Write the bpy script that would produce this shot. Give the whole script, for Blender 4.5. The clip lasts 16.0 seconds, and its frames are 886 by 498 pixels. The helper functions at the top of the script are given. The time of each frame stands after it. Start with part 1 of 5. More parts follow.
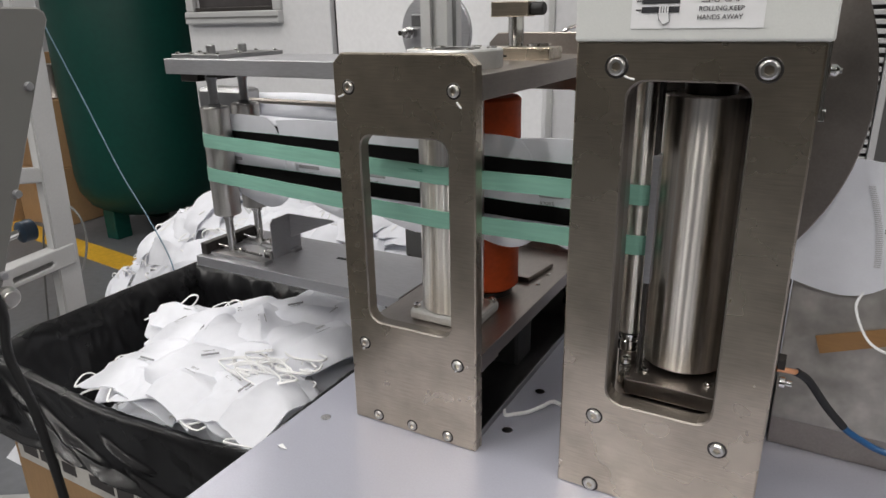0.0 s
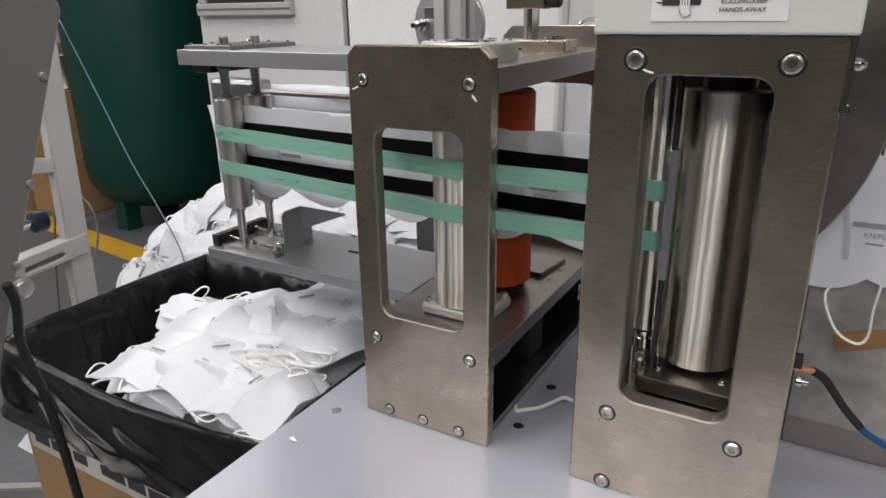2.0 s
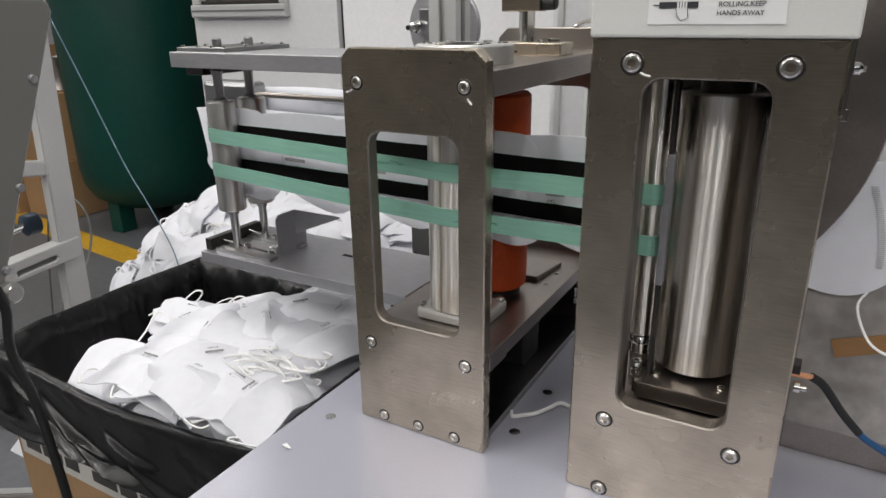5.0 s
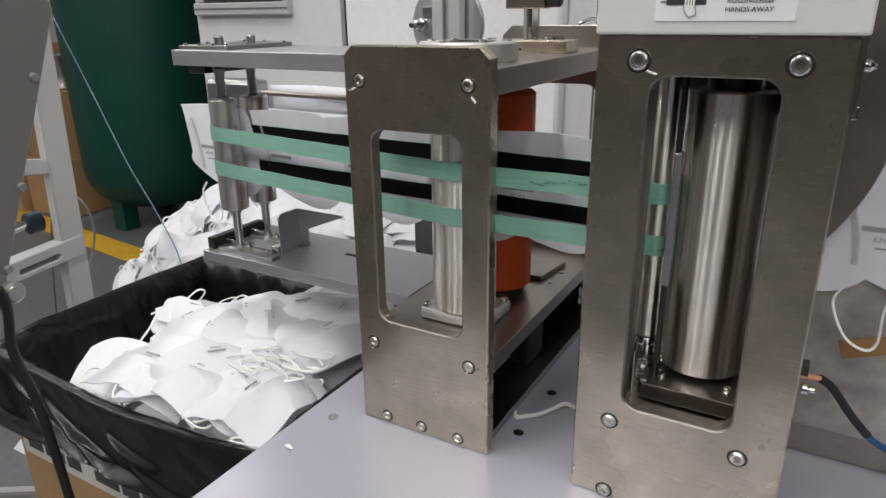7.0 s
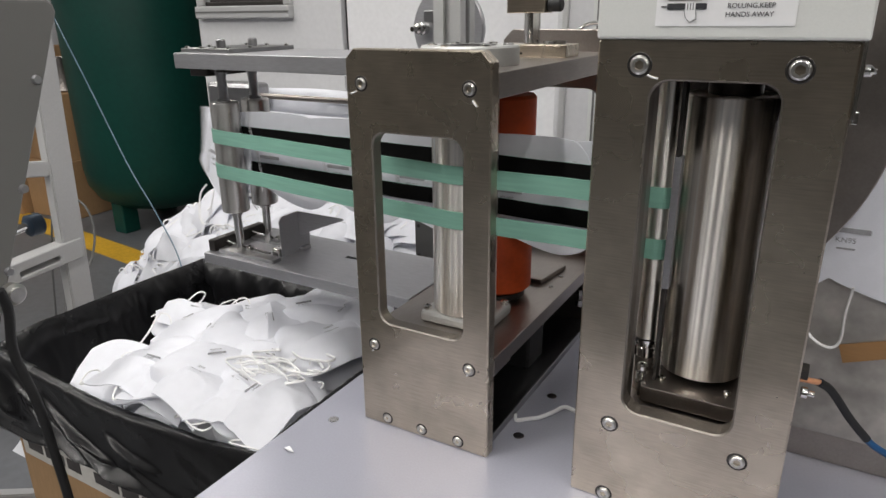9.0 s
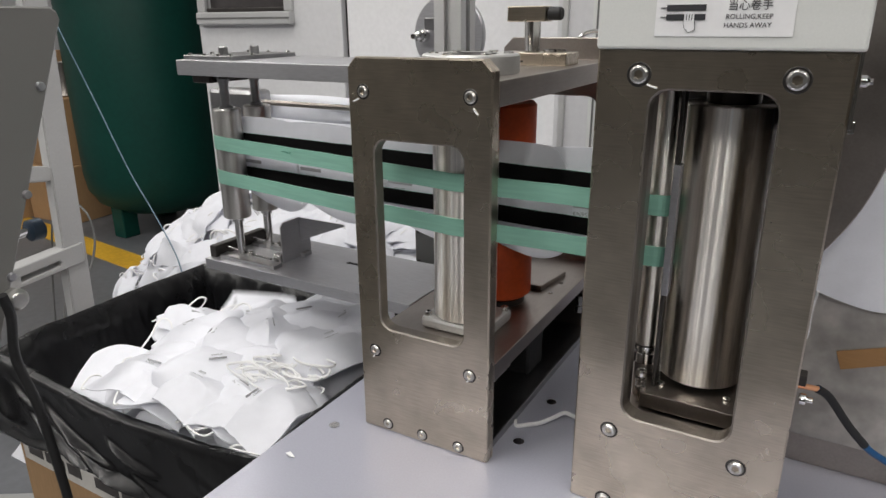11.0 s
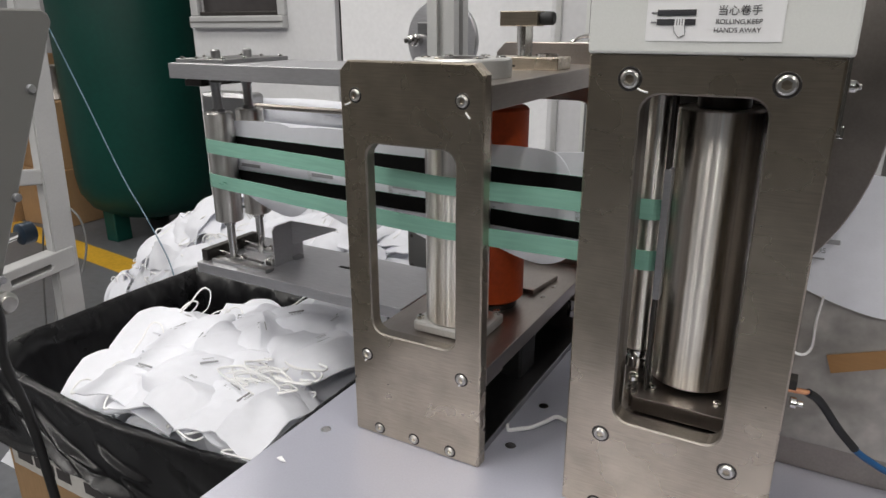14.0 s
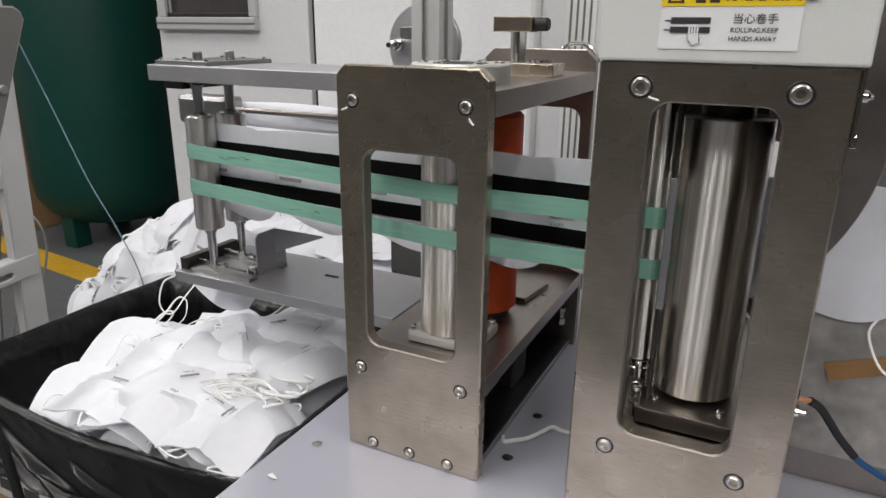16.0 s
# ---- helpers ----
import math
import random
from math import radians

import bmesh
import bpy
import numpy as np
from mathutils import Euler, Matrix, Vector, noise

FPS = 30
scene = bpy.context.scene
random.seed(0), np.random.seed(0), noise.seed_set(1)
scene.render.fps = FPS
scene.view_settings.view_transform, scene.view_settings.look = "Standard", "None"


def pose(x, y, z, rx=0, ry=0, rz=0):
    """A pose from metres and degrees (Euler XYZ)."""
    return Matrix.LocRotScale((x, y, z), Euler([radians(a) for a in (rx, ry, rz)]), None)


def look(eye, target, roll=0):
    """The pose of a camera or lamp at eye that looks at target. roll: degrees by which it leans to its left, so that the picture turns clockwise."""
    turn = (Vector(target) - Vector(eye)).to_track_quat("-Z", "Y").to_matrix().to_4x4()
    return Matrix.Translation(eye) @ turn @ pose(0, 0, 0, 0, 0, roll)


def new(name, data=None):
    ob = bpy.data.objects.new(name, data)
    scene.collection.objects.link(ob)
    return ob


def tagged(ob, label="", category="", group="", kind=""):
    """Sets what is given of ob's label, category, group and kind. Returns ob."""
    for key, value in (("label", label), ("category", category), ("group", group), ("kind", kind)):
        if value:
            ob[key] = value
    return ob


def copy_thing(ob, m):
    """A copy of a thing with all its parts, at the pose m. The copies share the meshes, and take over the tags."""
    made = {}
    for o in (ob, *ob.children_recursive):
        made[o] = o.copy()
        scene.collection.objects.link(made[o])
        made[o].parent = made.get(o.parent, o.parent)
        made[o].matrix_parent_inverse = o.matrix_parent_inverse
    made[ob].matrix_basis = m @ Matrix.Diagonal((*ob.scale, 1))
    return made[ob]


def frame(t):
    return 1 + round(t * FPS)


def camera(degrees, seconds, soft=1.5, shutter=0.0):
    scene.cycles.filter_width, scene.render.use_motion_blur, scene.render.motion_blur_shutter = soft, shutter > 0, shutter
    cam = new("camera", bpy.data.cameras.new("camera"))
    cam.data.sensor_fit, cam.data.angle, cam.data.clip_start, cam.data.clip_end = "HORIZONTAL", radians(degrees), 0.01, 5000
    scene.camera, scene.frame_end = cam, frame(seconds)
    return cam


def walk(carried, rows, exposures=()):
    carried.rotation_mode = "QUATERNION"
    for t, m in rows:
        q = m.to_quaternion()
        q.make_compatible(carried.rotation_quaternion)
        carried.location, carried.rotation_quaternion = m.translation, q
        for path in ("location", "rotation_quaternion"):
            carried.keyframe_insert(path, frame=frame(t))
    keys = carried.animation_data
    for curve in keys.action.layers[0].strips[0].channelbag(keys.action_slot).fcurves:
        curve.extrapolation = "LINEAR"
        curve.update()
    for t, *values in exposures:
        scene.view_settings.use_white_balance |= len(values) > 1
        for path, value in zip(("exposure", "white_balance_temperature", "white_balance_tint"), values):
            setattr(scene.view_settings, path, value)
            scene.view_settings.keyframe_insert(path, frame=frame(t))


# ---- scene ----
cam = camera(67.1, 16.0, shutter=0.5)
PATH = [
    (0, (0.246, -0.49, 1.2), (-0.687, 1.153, 0.544), -1.1),
    (0.5, (0.245, -0.495, 1.202), (-0.689, 1.147, 0.545), -0.8),
    (1, (0.245, -0.495, 1.203), (-0.691, 1.145, 0.543), -0.8),
    (1.5, (0.242, -0.493, 1.201), (-0.705, 1.14, 0.538), -0.8),
    (2, (0.24, -0.489, 1.199), (-0.711, 1.137, 0.526), -0.8),
    (2.5, (0.238, -0.487, 1.199), (-0.703, 1.144, 0.529), -0.7),
    (3, (0.239, -0.487, 1.2), (-0.702, 1.146, 0.53), -0.7),
    (3.5, (0.239, -0.488, 1.199), (-0.699, 1.148, 0.533), -0.7),
    (4, (0.239, -0.487, 1.2), (-0.698, 1.149, 0.534), -0.7),
    (6.5, (0.234, -0.478, 1.199), (-0.714, 1.149, 0.525), -0.8),
    (7, (0.234, -0.478, 1.199), (-0.714, 1.149, 0.525), -0.8),
    (7.5, (0.233, -0.477, 1.199), (-0.711, 1.151, 0.523), -0.7),
    (8, (0.233, -0.477, 1.199), (-0.713, 1.151, 0.525), -0.7),
    (8.5, (0.234, -0.478, 1.199), (-0.714, 1.15, 0.528), -0.7),
    (9, (0.234, -0.48, 1.199), (-0.715, 1.151, 0.535), -0.6),
    (11.5, (0.235, -0.484, 1.202), (-0.713, 1.155, 0.559), -0.4),
    (12, (0.236, -0.484, 1.202), (-0.708, 1.16, 0.566), -0.4),
    (12.5, (0.236, -0.483, 1.202), (-0.71, 1.159, 0.563), -0.3),
    (13, (0.235, -0.482, 1.201), (-0.707, 1.16, 0.556), -0.2),
    (13.5, (0.235, -0.482, 1.2), (-0.7, 1.165, 0.56), -0.1),
    (14, (0.236, -0.483, 1.201), (-0.699, 1.166, 0.564), -0.2),
    (14.5, (0.236, -0.482, 1.202), (-0.698, 1.166, 0.56), -0.1),
    (15, (0.234, -0.481, 1.201), (-0.702, 1.17, 0.567), -0.1),
    (15.5, (0.225, -0.48, 1.201), (-0.67, 1.194, 0.571), 0.3),
    (16, (0.202, -0.485, 1.2), (-0.641, 1.219, 0.577), 0.7),
]
walk(cam, [(t, look(eye, target, roll)) for t, eye, target, roll in PATH])

# ---- world and room light ----
world = bpy.data.worlds.new("world")
scene.world = world
world.use_nodes = True
world.node_tree.nodes["Background"].inputs[0].default_value = (0.75, 0.8, 0.9, 1)
world.node_tree.nodes["Background"].inputs[1].default_value = 0.25
scene.view_settings.exposure = 0.0

T = 0.8            # table height
LAMPS = [(-2.8, -0.3, 0.75), (-0.5, -0.3, 0.95), (1.7, -0.3, 0.6), (-3.9, 3.0, 0.4), (-2.8, 1.5, 0.55)] + [(-5.1 + 1.14 * k, -2.6, 0.78) for k in range(9)]
LAMP_POWER = 27
CEILING = 3.3


# ---- materials ----
def mat(name, base, rough=0.5, metal=0.0, scale=40.0, vary=0.12, bump=0.1, stretch=(1, 1, 1), big=3.0, bigvary=0.08,
        rvary=0.1, spec=0.5, coat=0.0, glow=0.0, transmit=0.0, subsurf=0.0, random_tone=0.0):
    m = bpy.data.materials.new(name)
    m.use_nodes = True
    nt = m.node_tree
    n, l = nt.nodes, nt.links
    b = n["Principled BSDF"]
    b.inputs["Metallic"].default_value = metal
    b.inputs["Specular IOR Level"].default_value = spec
    b.inputs["Coat Weight"].default_value = coat
    b.inputs["Transmission Weight"].default_value = transmit
    tc = n.new("ShaderNodeTexCoord")
    mp = n.new("ShaderNodeMapping")
    mp.inputs["Scale"].default_value = stretch
    l.new(tc.outputs["Object"], mp.inputs["Vector"])
    fine = n.new("ShaderNodeTexNoise")
    fine.inputs["Scale"].default_value = scale
    fine.inputs["Detail"].default_value = 6
    l.new(mp.outputs[0], fine.inputs["Vector"])
    large = n.new("ShaderNodeTexNoise")
    large.inputs["Scale"].default_value = big
    large.inputs["Detail"].default_value = 4
    l.new(tc.outputs["Object"], large.inputs["Vector"])

    def spread(src, amount):
        r = n.new("ShaderNodeMapRange")
        r.clamp = False
        r.inputs["From Min"].default_value, r.inputs["From Max"].default_value = 0.3, 0.7
        r.inputs["To Min"].default_value, r.inputs["To Max"].default_value = 1 - amount, 1 + amount
        l.new(src, r.inputs["Value"])
        return r.outputs[0]

    def times(a, c):
        x = n.new("ShaderNodeMath")
        x.operation = "MULTIPLY"
        l.new(a, x.inputs[0])
        l.new(c, x.inputs[1])
        return x.outputs[0]

    tone = times(spread(fine.outputs["Fac"], vary), spread(large.outputs["Fac"], bigvary))
    if random_tone:
        oi = n.new("ShaderNodeObjectInfo")
        r = n.new("ShaderNodeMapRange")
        r.inputs["To Min"].default_value, r.inputs["To Max"].default_value = 1 - random_tone, 1 + random_tone
        l.new(oi.outputs["Random"], r.inputs["Value"])
        tone = times(tone, r.outputs[0])
    mix = n.new("ShaderNodeVectorMath")
    mix.operation = "SCALE"
    mix.inputs[0].default_value = base[:3]
    l.new(tone, mix.inputs["Scale"])
    l.new(mix.outputs[0], b.inputs["Base Color"])
    rr = n.new("ShaderNodeMapRange")
    rr.inputs["From Min"].default_value, rr.inputs["From Max"].default_value = 0.1, 0.9
    rr.inputs["To Min"].default_value, rr.inputs["To Max"].default_value = max(0.02, rough * (1 - rvary)), min(1, rough * (1 + rvary))
    l.new(large.outputs["Fac"], rr.inputs["Value"])
    l.new(rr.outputs[0], b.inputs["Roughness"])
    if bump:
        bp = n.new("ShaderNodeBump")
        bp.inputs["Strength"].default_value = bump
        bp.inputs["Distance"].default_value = 0.002
        l.new(fine.outputs["Fac"], bp.inputs["Height"])
        l.new(bp.outputs[0], b.inputs["Normal"])
    if glow:
        b.inputs["Emission Color"].default_value = (*base[:3], 1)
        b.inputs["Emission Strength"].default_value = glow
    if subsurf:
        b.inputs["Subsurface Weight"].default_value = subsurf
        b.inputs["Subsurface Radius"].default_value = (0.004, 0.004, 0.004)
    return m


def smudged(m, scale, dark, rough):
    """Soft stains and wiped smears over a material."""
    nt = m.node_tree
    n, l = nt.nodes, nt.links
    b = n["Principled BSDF"]
    tc = n.new("ShaderNodeTexCoord")
    warp = n.new("ShaderNodeTexNoise")
    warp.inputs["Scale"].default_value, warp.inputs["Detail"].default_value = scale, 3.5
    l.new(tc.outputs["Object"], warp.inputs["Vector"])
    r = n.new("ShaderNodeMapRange")
    r.clamp = False
    r.inputs["From Min"].default_value, r.inputs["From Max"].default_value = 0.38, 0.78
    r.inputs["To Min"].default_value, r.inputs["To Max"].default_value = 1.04, dark
    l.new(warp.outputs["Fac"], r.inputs["Value"])
    mul = n.new("ShaderNodeVectorMath")
    mul.operation = "SCALE"
    l.new(b.inputs["Base Color"].links[0].from_socket, mul.inputs[0])
    l.new(r.outputs[0], mul.inputs["Scale"])
    l.new(mul.outputs[0], b.inputs["Base Color"])
    q = n.new("ShaderNodeMapRange")
    q.inputs["From Min"].default_value, q.inputs["From Max"].default_value = 0.05, 0.95
    q.inputs["To Min"].default_value, q.inputs["To Max"].default_value = 0.0, rough
    l.new(warp.outputs["Fac"], q.inputs["Value"])
    add = n.new("ShaderNodeMath")
    add.operation = "ADD"
    l.new(b.inputs["Roughness"].links[0].from_socket, add.inputs[0])
    l.new(q.outputs[0], add.inputs[1])
    l.new(add.outputs[0], b.inputs["Roughness"])
    return m


def cloth(m, share):
    """Lets part of the light through, as thin nonwoven fabric does."""
    nt = m.node_tree
    n, l = nt.nodes, nt.links
    b = n["Principled BSDF"]
    tr = n.new("ShaderNodeBsdfTranslucent")
    l.new(b.inputs["Base Color"].links[0].from_socket, tr.inputs["Color"])
    mx = n.new("ShaderNodeMixShader")
    mx.inputs[0].default_value = share
    l.new(b.outputs[0], mx.inputs[1])
    l.new(tr.outputs[0], mx.inputs[2])
    l.new(mx.outputs[0], n["Material Output"].inputs["Surface"])
    return m


def turned(m, amount):
    """Fine grooves round an upright axis, which draw reflections out along it."""
    nt = m.node_tree
    b = nt.nodes["Principled BSDF"]
    tg = nt.nodes.new("ShaderNodeTangent")
    tg.direction_type, tg.axis = "RADIAL", "Z"
    nt.links.new(tg.outputs[0], b.inputs["Tangent"])
    b.inputs["Anisotropic"].default_value = amount
    b.inputs["Anisotropic Rotation"].default_value = 0.25
    return m


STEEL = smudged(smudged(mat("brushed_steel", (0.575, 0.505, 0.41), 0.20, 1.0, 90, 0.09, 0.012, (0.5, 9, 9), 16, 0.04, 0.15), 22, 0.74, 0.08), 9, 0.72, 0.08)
# rougher steel, base colour darkened to hold down bright reflections on decks and sides
STEEL_SIDE = mat("darkened_steel", (0.36, 0.325, 0.30), 0.36, 1.0, 80, 0.05, 0.02, (6, 0.8, 6), 18, 0.12, 0.2)
# rollers: upright tone streaks in the colour add to the lamps' reflected bands
ROLLER = turned(mat("turned_steel", (0.87, 0.83, 0.77), 0.31, 1.0, 330, 0.30, 0.02, (1, 1, 0.006), 30, 0.02, 0.05), 1.0)
SATIN = turned(mat("satin_steel_glint_streaks", (0.60, 0.585, 0.565), 0.30, 1.0, 330, 0.12, 0.02, (1, 1, 0.01), 30, 0.02, 0.05), 0.85)
ALUMINIUM = mat("anodised_aluminium", (0.50, 0.50, 0.52), 0.46, 1.0, 90, 0.06, 0.04, (1, 6, 6), 6, 0.06, 0.12)
CAST = mat("blasted_aluminium", (0.60, 0.60, 0.59), 0.5, 0.8, 400, 0.03, 0.03, (1, 1, 1), 12, 0.06)
CHROME = mat("polished_steel", (0.72, 0.71, 0.69), 0.14, 1.0, 60, 0.05, 0.0, (1, 1, 1), 20, 0.05)
DARK_STEEL = mat("black_oxide_steel", (0.065, 0.06, 0.057), 0.38, 0.8, 120, 0.15, 0.05)
# rough and darkened so window edges don't mirror the lamps
DULL = mat("darkened_window_edge", (0.30, 0.27, 0.24), 0.5, 1.0, 200, 0.08, 0.02, (1, 6, 1), 18, 0.12, 0.2)
BLACK = mat("black_rubber", (0.012, 0.012, 0.013), 0.55, 0, 200, 0.15, 0.1)
# flat black for the shade inside joints, slots, gaps and holes
HOLLOW = mat("recess_shade_black", (0.01, 0.01, 0.01), 0.8, 0)
GREY_PAINT = mat("grey_powder_coat", (0.66, 0.67, 0.65), 0.42, 0, 700, 0.02, 0.06, (1, 1, 1), 3, 0.03)
PANEL_PAINT = mat("grey_panel_paint", (0.135, 0.135, 0.13), 0.45, 0, 700, 0.02, 0.06, (1, 1, 1), 3, 0.03)
HOUSING_PAINT = mat("warm_grey_housing_paint", (0.19, 0.186, 0.178), 0.45, 0, 700, 0.02, 0.06, (1, 1, 1), 3, 0.03)
HOSE_BRIGHT = mat("bright_blue_hose", (0.012, 0.075, 0.20), 0.28, 0, 100, 0.05, 0.02)
NEUTRAL = mat("ground_steel", (0.33, 0.33, 0.335), 0.34, 1.0, 120, 0.06, 0.02, (6, 0.8, 6), 18, 0.12, 0.2)
WHITE_PAINT = mat("white_steel_paint", (0.41, 0.41, 0.41), 0.4, 0, 300, 0.03, 0.04, (1, 1, 1), 4, 0.05)
TABLE = mat("satin_table_sheet", (0.41, 0.415, 0.485), 0.30, 0.15, 500, 0.03, 0.02, (1, 1, 1), 5, 0.025, 0.08)
GREEN = mat("green_belt_face", (0.22, 0.44, 0.35), 0.55, 0, 60, 0.08, 0.06, (0.4, 0.4, 6), 8, 0.08)
BELT_BLACK = mat("black_belt_inside", (0.004, 0.004, 0.004), 0.9, 0, 300, 0.2, 0.05, spec=0.15)
SCUFF = mat("belt_scuff", (0.05, 0.20, 0.14), 0.7, 0, 80, 0.2, 0.1)
ORANGE = mat("orange_rubber", (0.62, 0.085, 0.014), 0.55, 0, 200, 0.08, 0.05, (1, 1, 1), 8, 0.1)
MASK = cloth(mat("nonwoven_white", (0.89, 0.90, 0.95), 0.75, 0, 900, 0.015, 0.08, (1, 1, 1), 60, 0.02, random_tone=0.02), 0.26)
LOOP = mat("elastic_white", (0.88, 0.88, 0.88), 0.7, 0, 900, 0.06, 0.2)
WELD = mat("pressed_weld", (0.64, 0.64, 0.66), 0.6, 0, 300, 0.05, 0)
ZINC = mat("zinc_plated_steel", (0.58, 0.57, 0.55), 0.30, 0.95, 150, 0.06, 0.02)
INK = mat("grey_ink", (0.33, 0.33, 0.34), 0.7, 0, 300, 0.1, 0)
BAG = mat("black_plastic_film", (0.009, 0.009, 0.010), 0.28, 0, 60, 0.2, 0.14, (1.4, 1.4, 0.4), 8, 0.1, 0.25, spec=0.36)
CARDBOARD = mat("brown_cardboard", (0.36, 0.22, 0.11), 0.8, 0, 250, 0.08, 0.1, (1, 1, 0.15), 5, 0.08)
CARTON_LABEL = mat("printed_white_strip", (0.55, 0.53, 0.50), 0.6, 0, 100, 0.06, 0.02)
CARTON_INK = mat("carton_ink", (0.05, 0.045, 0.045), 0.7, 0)
TANK = mat("green_tank_paint", (0.002, 0.045, 0.034), 0.5, 0, 40, 0.08, 0.05, (1, 1, 1), 2.5, 0.12, spec=0.3)
FLOOR = mat("grey_epoxy_floor", (0.125, 0.13, 0.14), 0.4, 0, 30, 0.1, 0.03, (1, 1, 1), 1.5, 0.12)
YELLOW = mat("yellow_floor_paint", (0.62, 0.36, 0.03), 0.5, 0, 60, 0.12, 0.03, (1, 1, 1), 4, 0.1)
WALL = mat("white_wall_paint", (0.74, 0.74, 0.75), 0.6, 0, 80, 0.03, 0.05, (1, 1, 1), 1.0, 0.05)
# wall white with the first panel's shade put into its base; cabinet shares it
PARTITION = mat("shade_dimmed_white", (0.60, 0.60, 0.61), 0.5, 0, 80, 0.03, 0.05, (1, 1, 1), 1.6, 0.07)
# for walls out of view, very dark so the steel plates reflect little
BACK_WALL = mat("dark_reflected_wall", (0.066, 0.061, 0.053), 0.7, 0, 80, 0.05, 0.05, (1, 1, 1), 1.0, 0.1)
GLASS_DARK = mat("dark_window_glass", (0.05, 0.045, 0.045), 0.08, 0, 30, 0.1, 0)
HOSE_BLUE = mat("blue_air_hose", (0.14, 0.22, 0.29), 0.3, 0, 100, 0.05, 0.02)
HOSE_DARK = mat("dark_blue_hose", (0.010, 0.024, 0.045), 0.42, 0, 100, 0.05, 0.02)
BRASS = mat("copper_fitting", (0.72, 0.36, 0.20), 0.3, 1.0, 100, 0.1, 0.03)
TAPE = mat("brown_tape", (0.30, 0.16, 0.06), 0.4, 0, 60, 0.06, 0.04, (1, 8, 8), 20, 0.06)
PLINTH = smudged(smudged(mat("scuffed_sheet_steel", (0.44, 0.415, 0.385), 0.42, 0.6, 60, 0.06, 0.03, (1, 1, 1), 14, 0.08, 0.2), 18, 0.6, 0.1), 50, 0.7, 0.1)
STICKER = mat("white_sticker", (0.80, 0.80, 0.81), 0.35, 0, 300, 0.01, 0)
STICKER_YELLOW = mat("yellow_sticker_band", (0.85, 0.62, 0.02), 0.35, 0, 300, 0.01, 0)
STICKER_INK = mat("sticker_ink", (0.03, 0.03, 0.035), 0.5, 0)
LAMP_GLOW = mat("lamp_diffuser", (1.0, 0.97, 0.93), 0.5, 0, 30, 0.01, 0, glow=6.0)


# ---- mesh helpers ----
def world_of(ob):
    m = ob.matrix_basis.copy()
    if ob.parent:
        m = world_of(ob.parent) @ ob.matrix_parent_inverse @ m
    return m


def thing(name, at=(0, 0, 0), label="", category="", group="", kind=""):
    ob = new(name)
    ob.empty_display_size = 0.02
    ob.matrix_basis = Matrix.Translation(at)
    return tagged(ob, label, category, group, kind)


def link(name, me, material, parent=None, label="", smooth=False):
    ob = new(name, me)
    if material and not me.materials:
        for m_ in material if isinstance(material, (list, tuple)) else [material]:
            me.materials.append(m_)
    if smooth:
        for p in me.polygons:
            p.use_smooth = True
    if parent:
        ob.parent = parent
        ob.matrix_parent_inverse = world_of(parent).inverted()
    if label:
        ob["label"] = label
    return ob


def part(name, bm, material, parent, label="", smooth=False):
    bmesh.ops.recalc_face_normals(bm, faces=bm.faces)
    me = bpy.data.meshes.new(name)
    bm.to_mesh(me)
    bm.free()
    ob = link(name, me, material, parent, label)
    if smooth:
        me.shade_smooth()
        me.set_sharp_from_angle(angle=radians(35))
    return ob


def box(x0, x1, y0, y1, z0, z1, bevel=0.0, bm=None, segments=2):
    bm = bm or bmesh.new()
    r = bmesh.ops.create_cube(bm, size=1)
    for v in r["verts"]:
        v.co = Vector((x0 + (v.co.x + 0.5) * (x1 - x0), y0 + (v.co.y + 0.5) * (y1 - y0), z0 + (v.co.z + 0.5) * (z1 - z0)))
    if bevel:
        edges = list({e for v in r["verts"] for e in v.link_edges})
        bmesh.ops.bevel(bm, geom=edges, offset=bevel, segments=segments, profile=0.5, affect="EDGES")
    return bm


def lathe(profile, at=(0, 0, 0), axis="z", n=48, bm=None):
    """Turned body: profile rows of (radius, height)."""
    bm = bm or bmesh.new()
    rings = []
    turn = {"z": Matrix.Identity(3), "y": Matrix(((1, 0, 0), (0, 0, 1), (0, -1, 0))), "x": Matrix(((0, 0, 1), (0, 1, 0), (-1, 0, 0)))}[axis]
    for r, h in profile:
        rings.append([bm.verts.new(Vector(at) + turn @ Vector((r * math.cos(2 * math.pi * i / n), r * math.sin(2 * math.pi * i / n), h))) for i in range(n)])
    for a, b in zip(rings, rings[1:]):
        for i in range(n):
            bm.faces.new((a[i], a[(i + 1) % n], b[(i + 1) % n], b[i]))
    bm.faces.new(rings[0][::-1])
    bm.faces.new(rings[-1])
    return bm


def cyl(r, z0, z1, at=(0, 0), n=32, c=0.0006, bm=None):
    return lathe([(r - c, z0), (r, z0 + c), (r, z1 - c), (r - c, z1)], (at[0], at[1], 0), "z", n, bm)


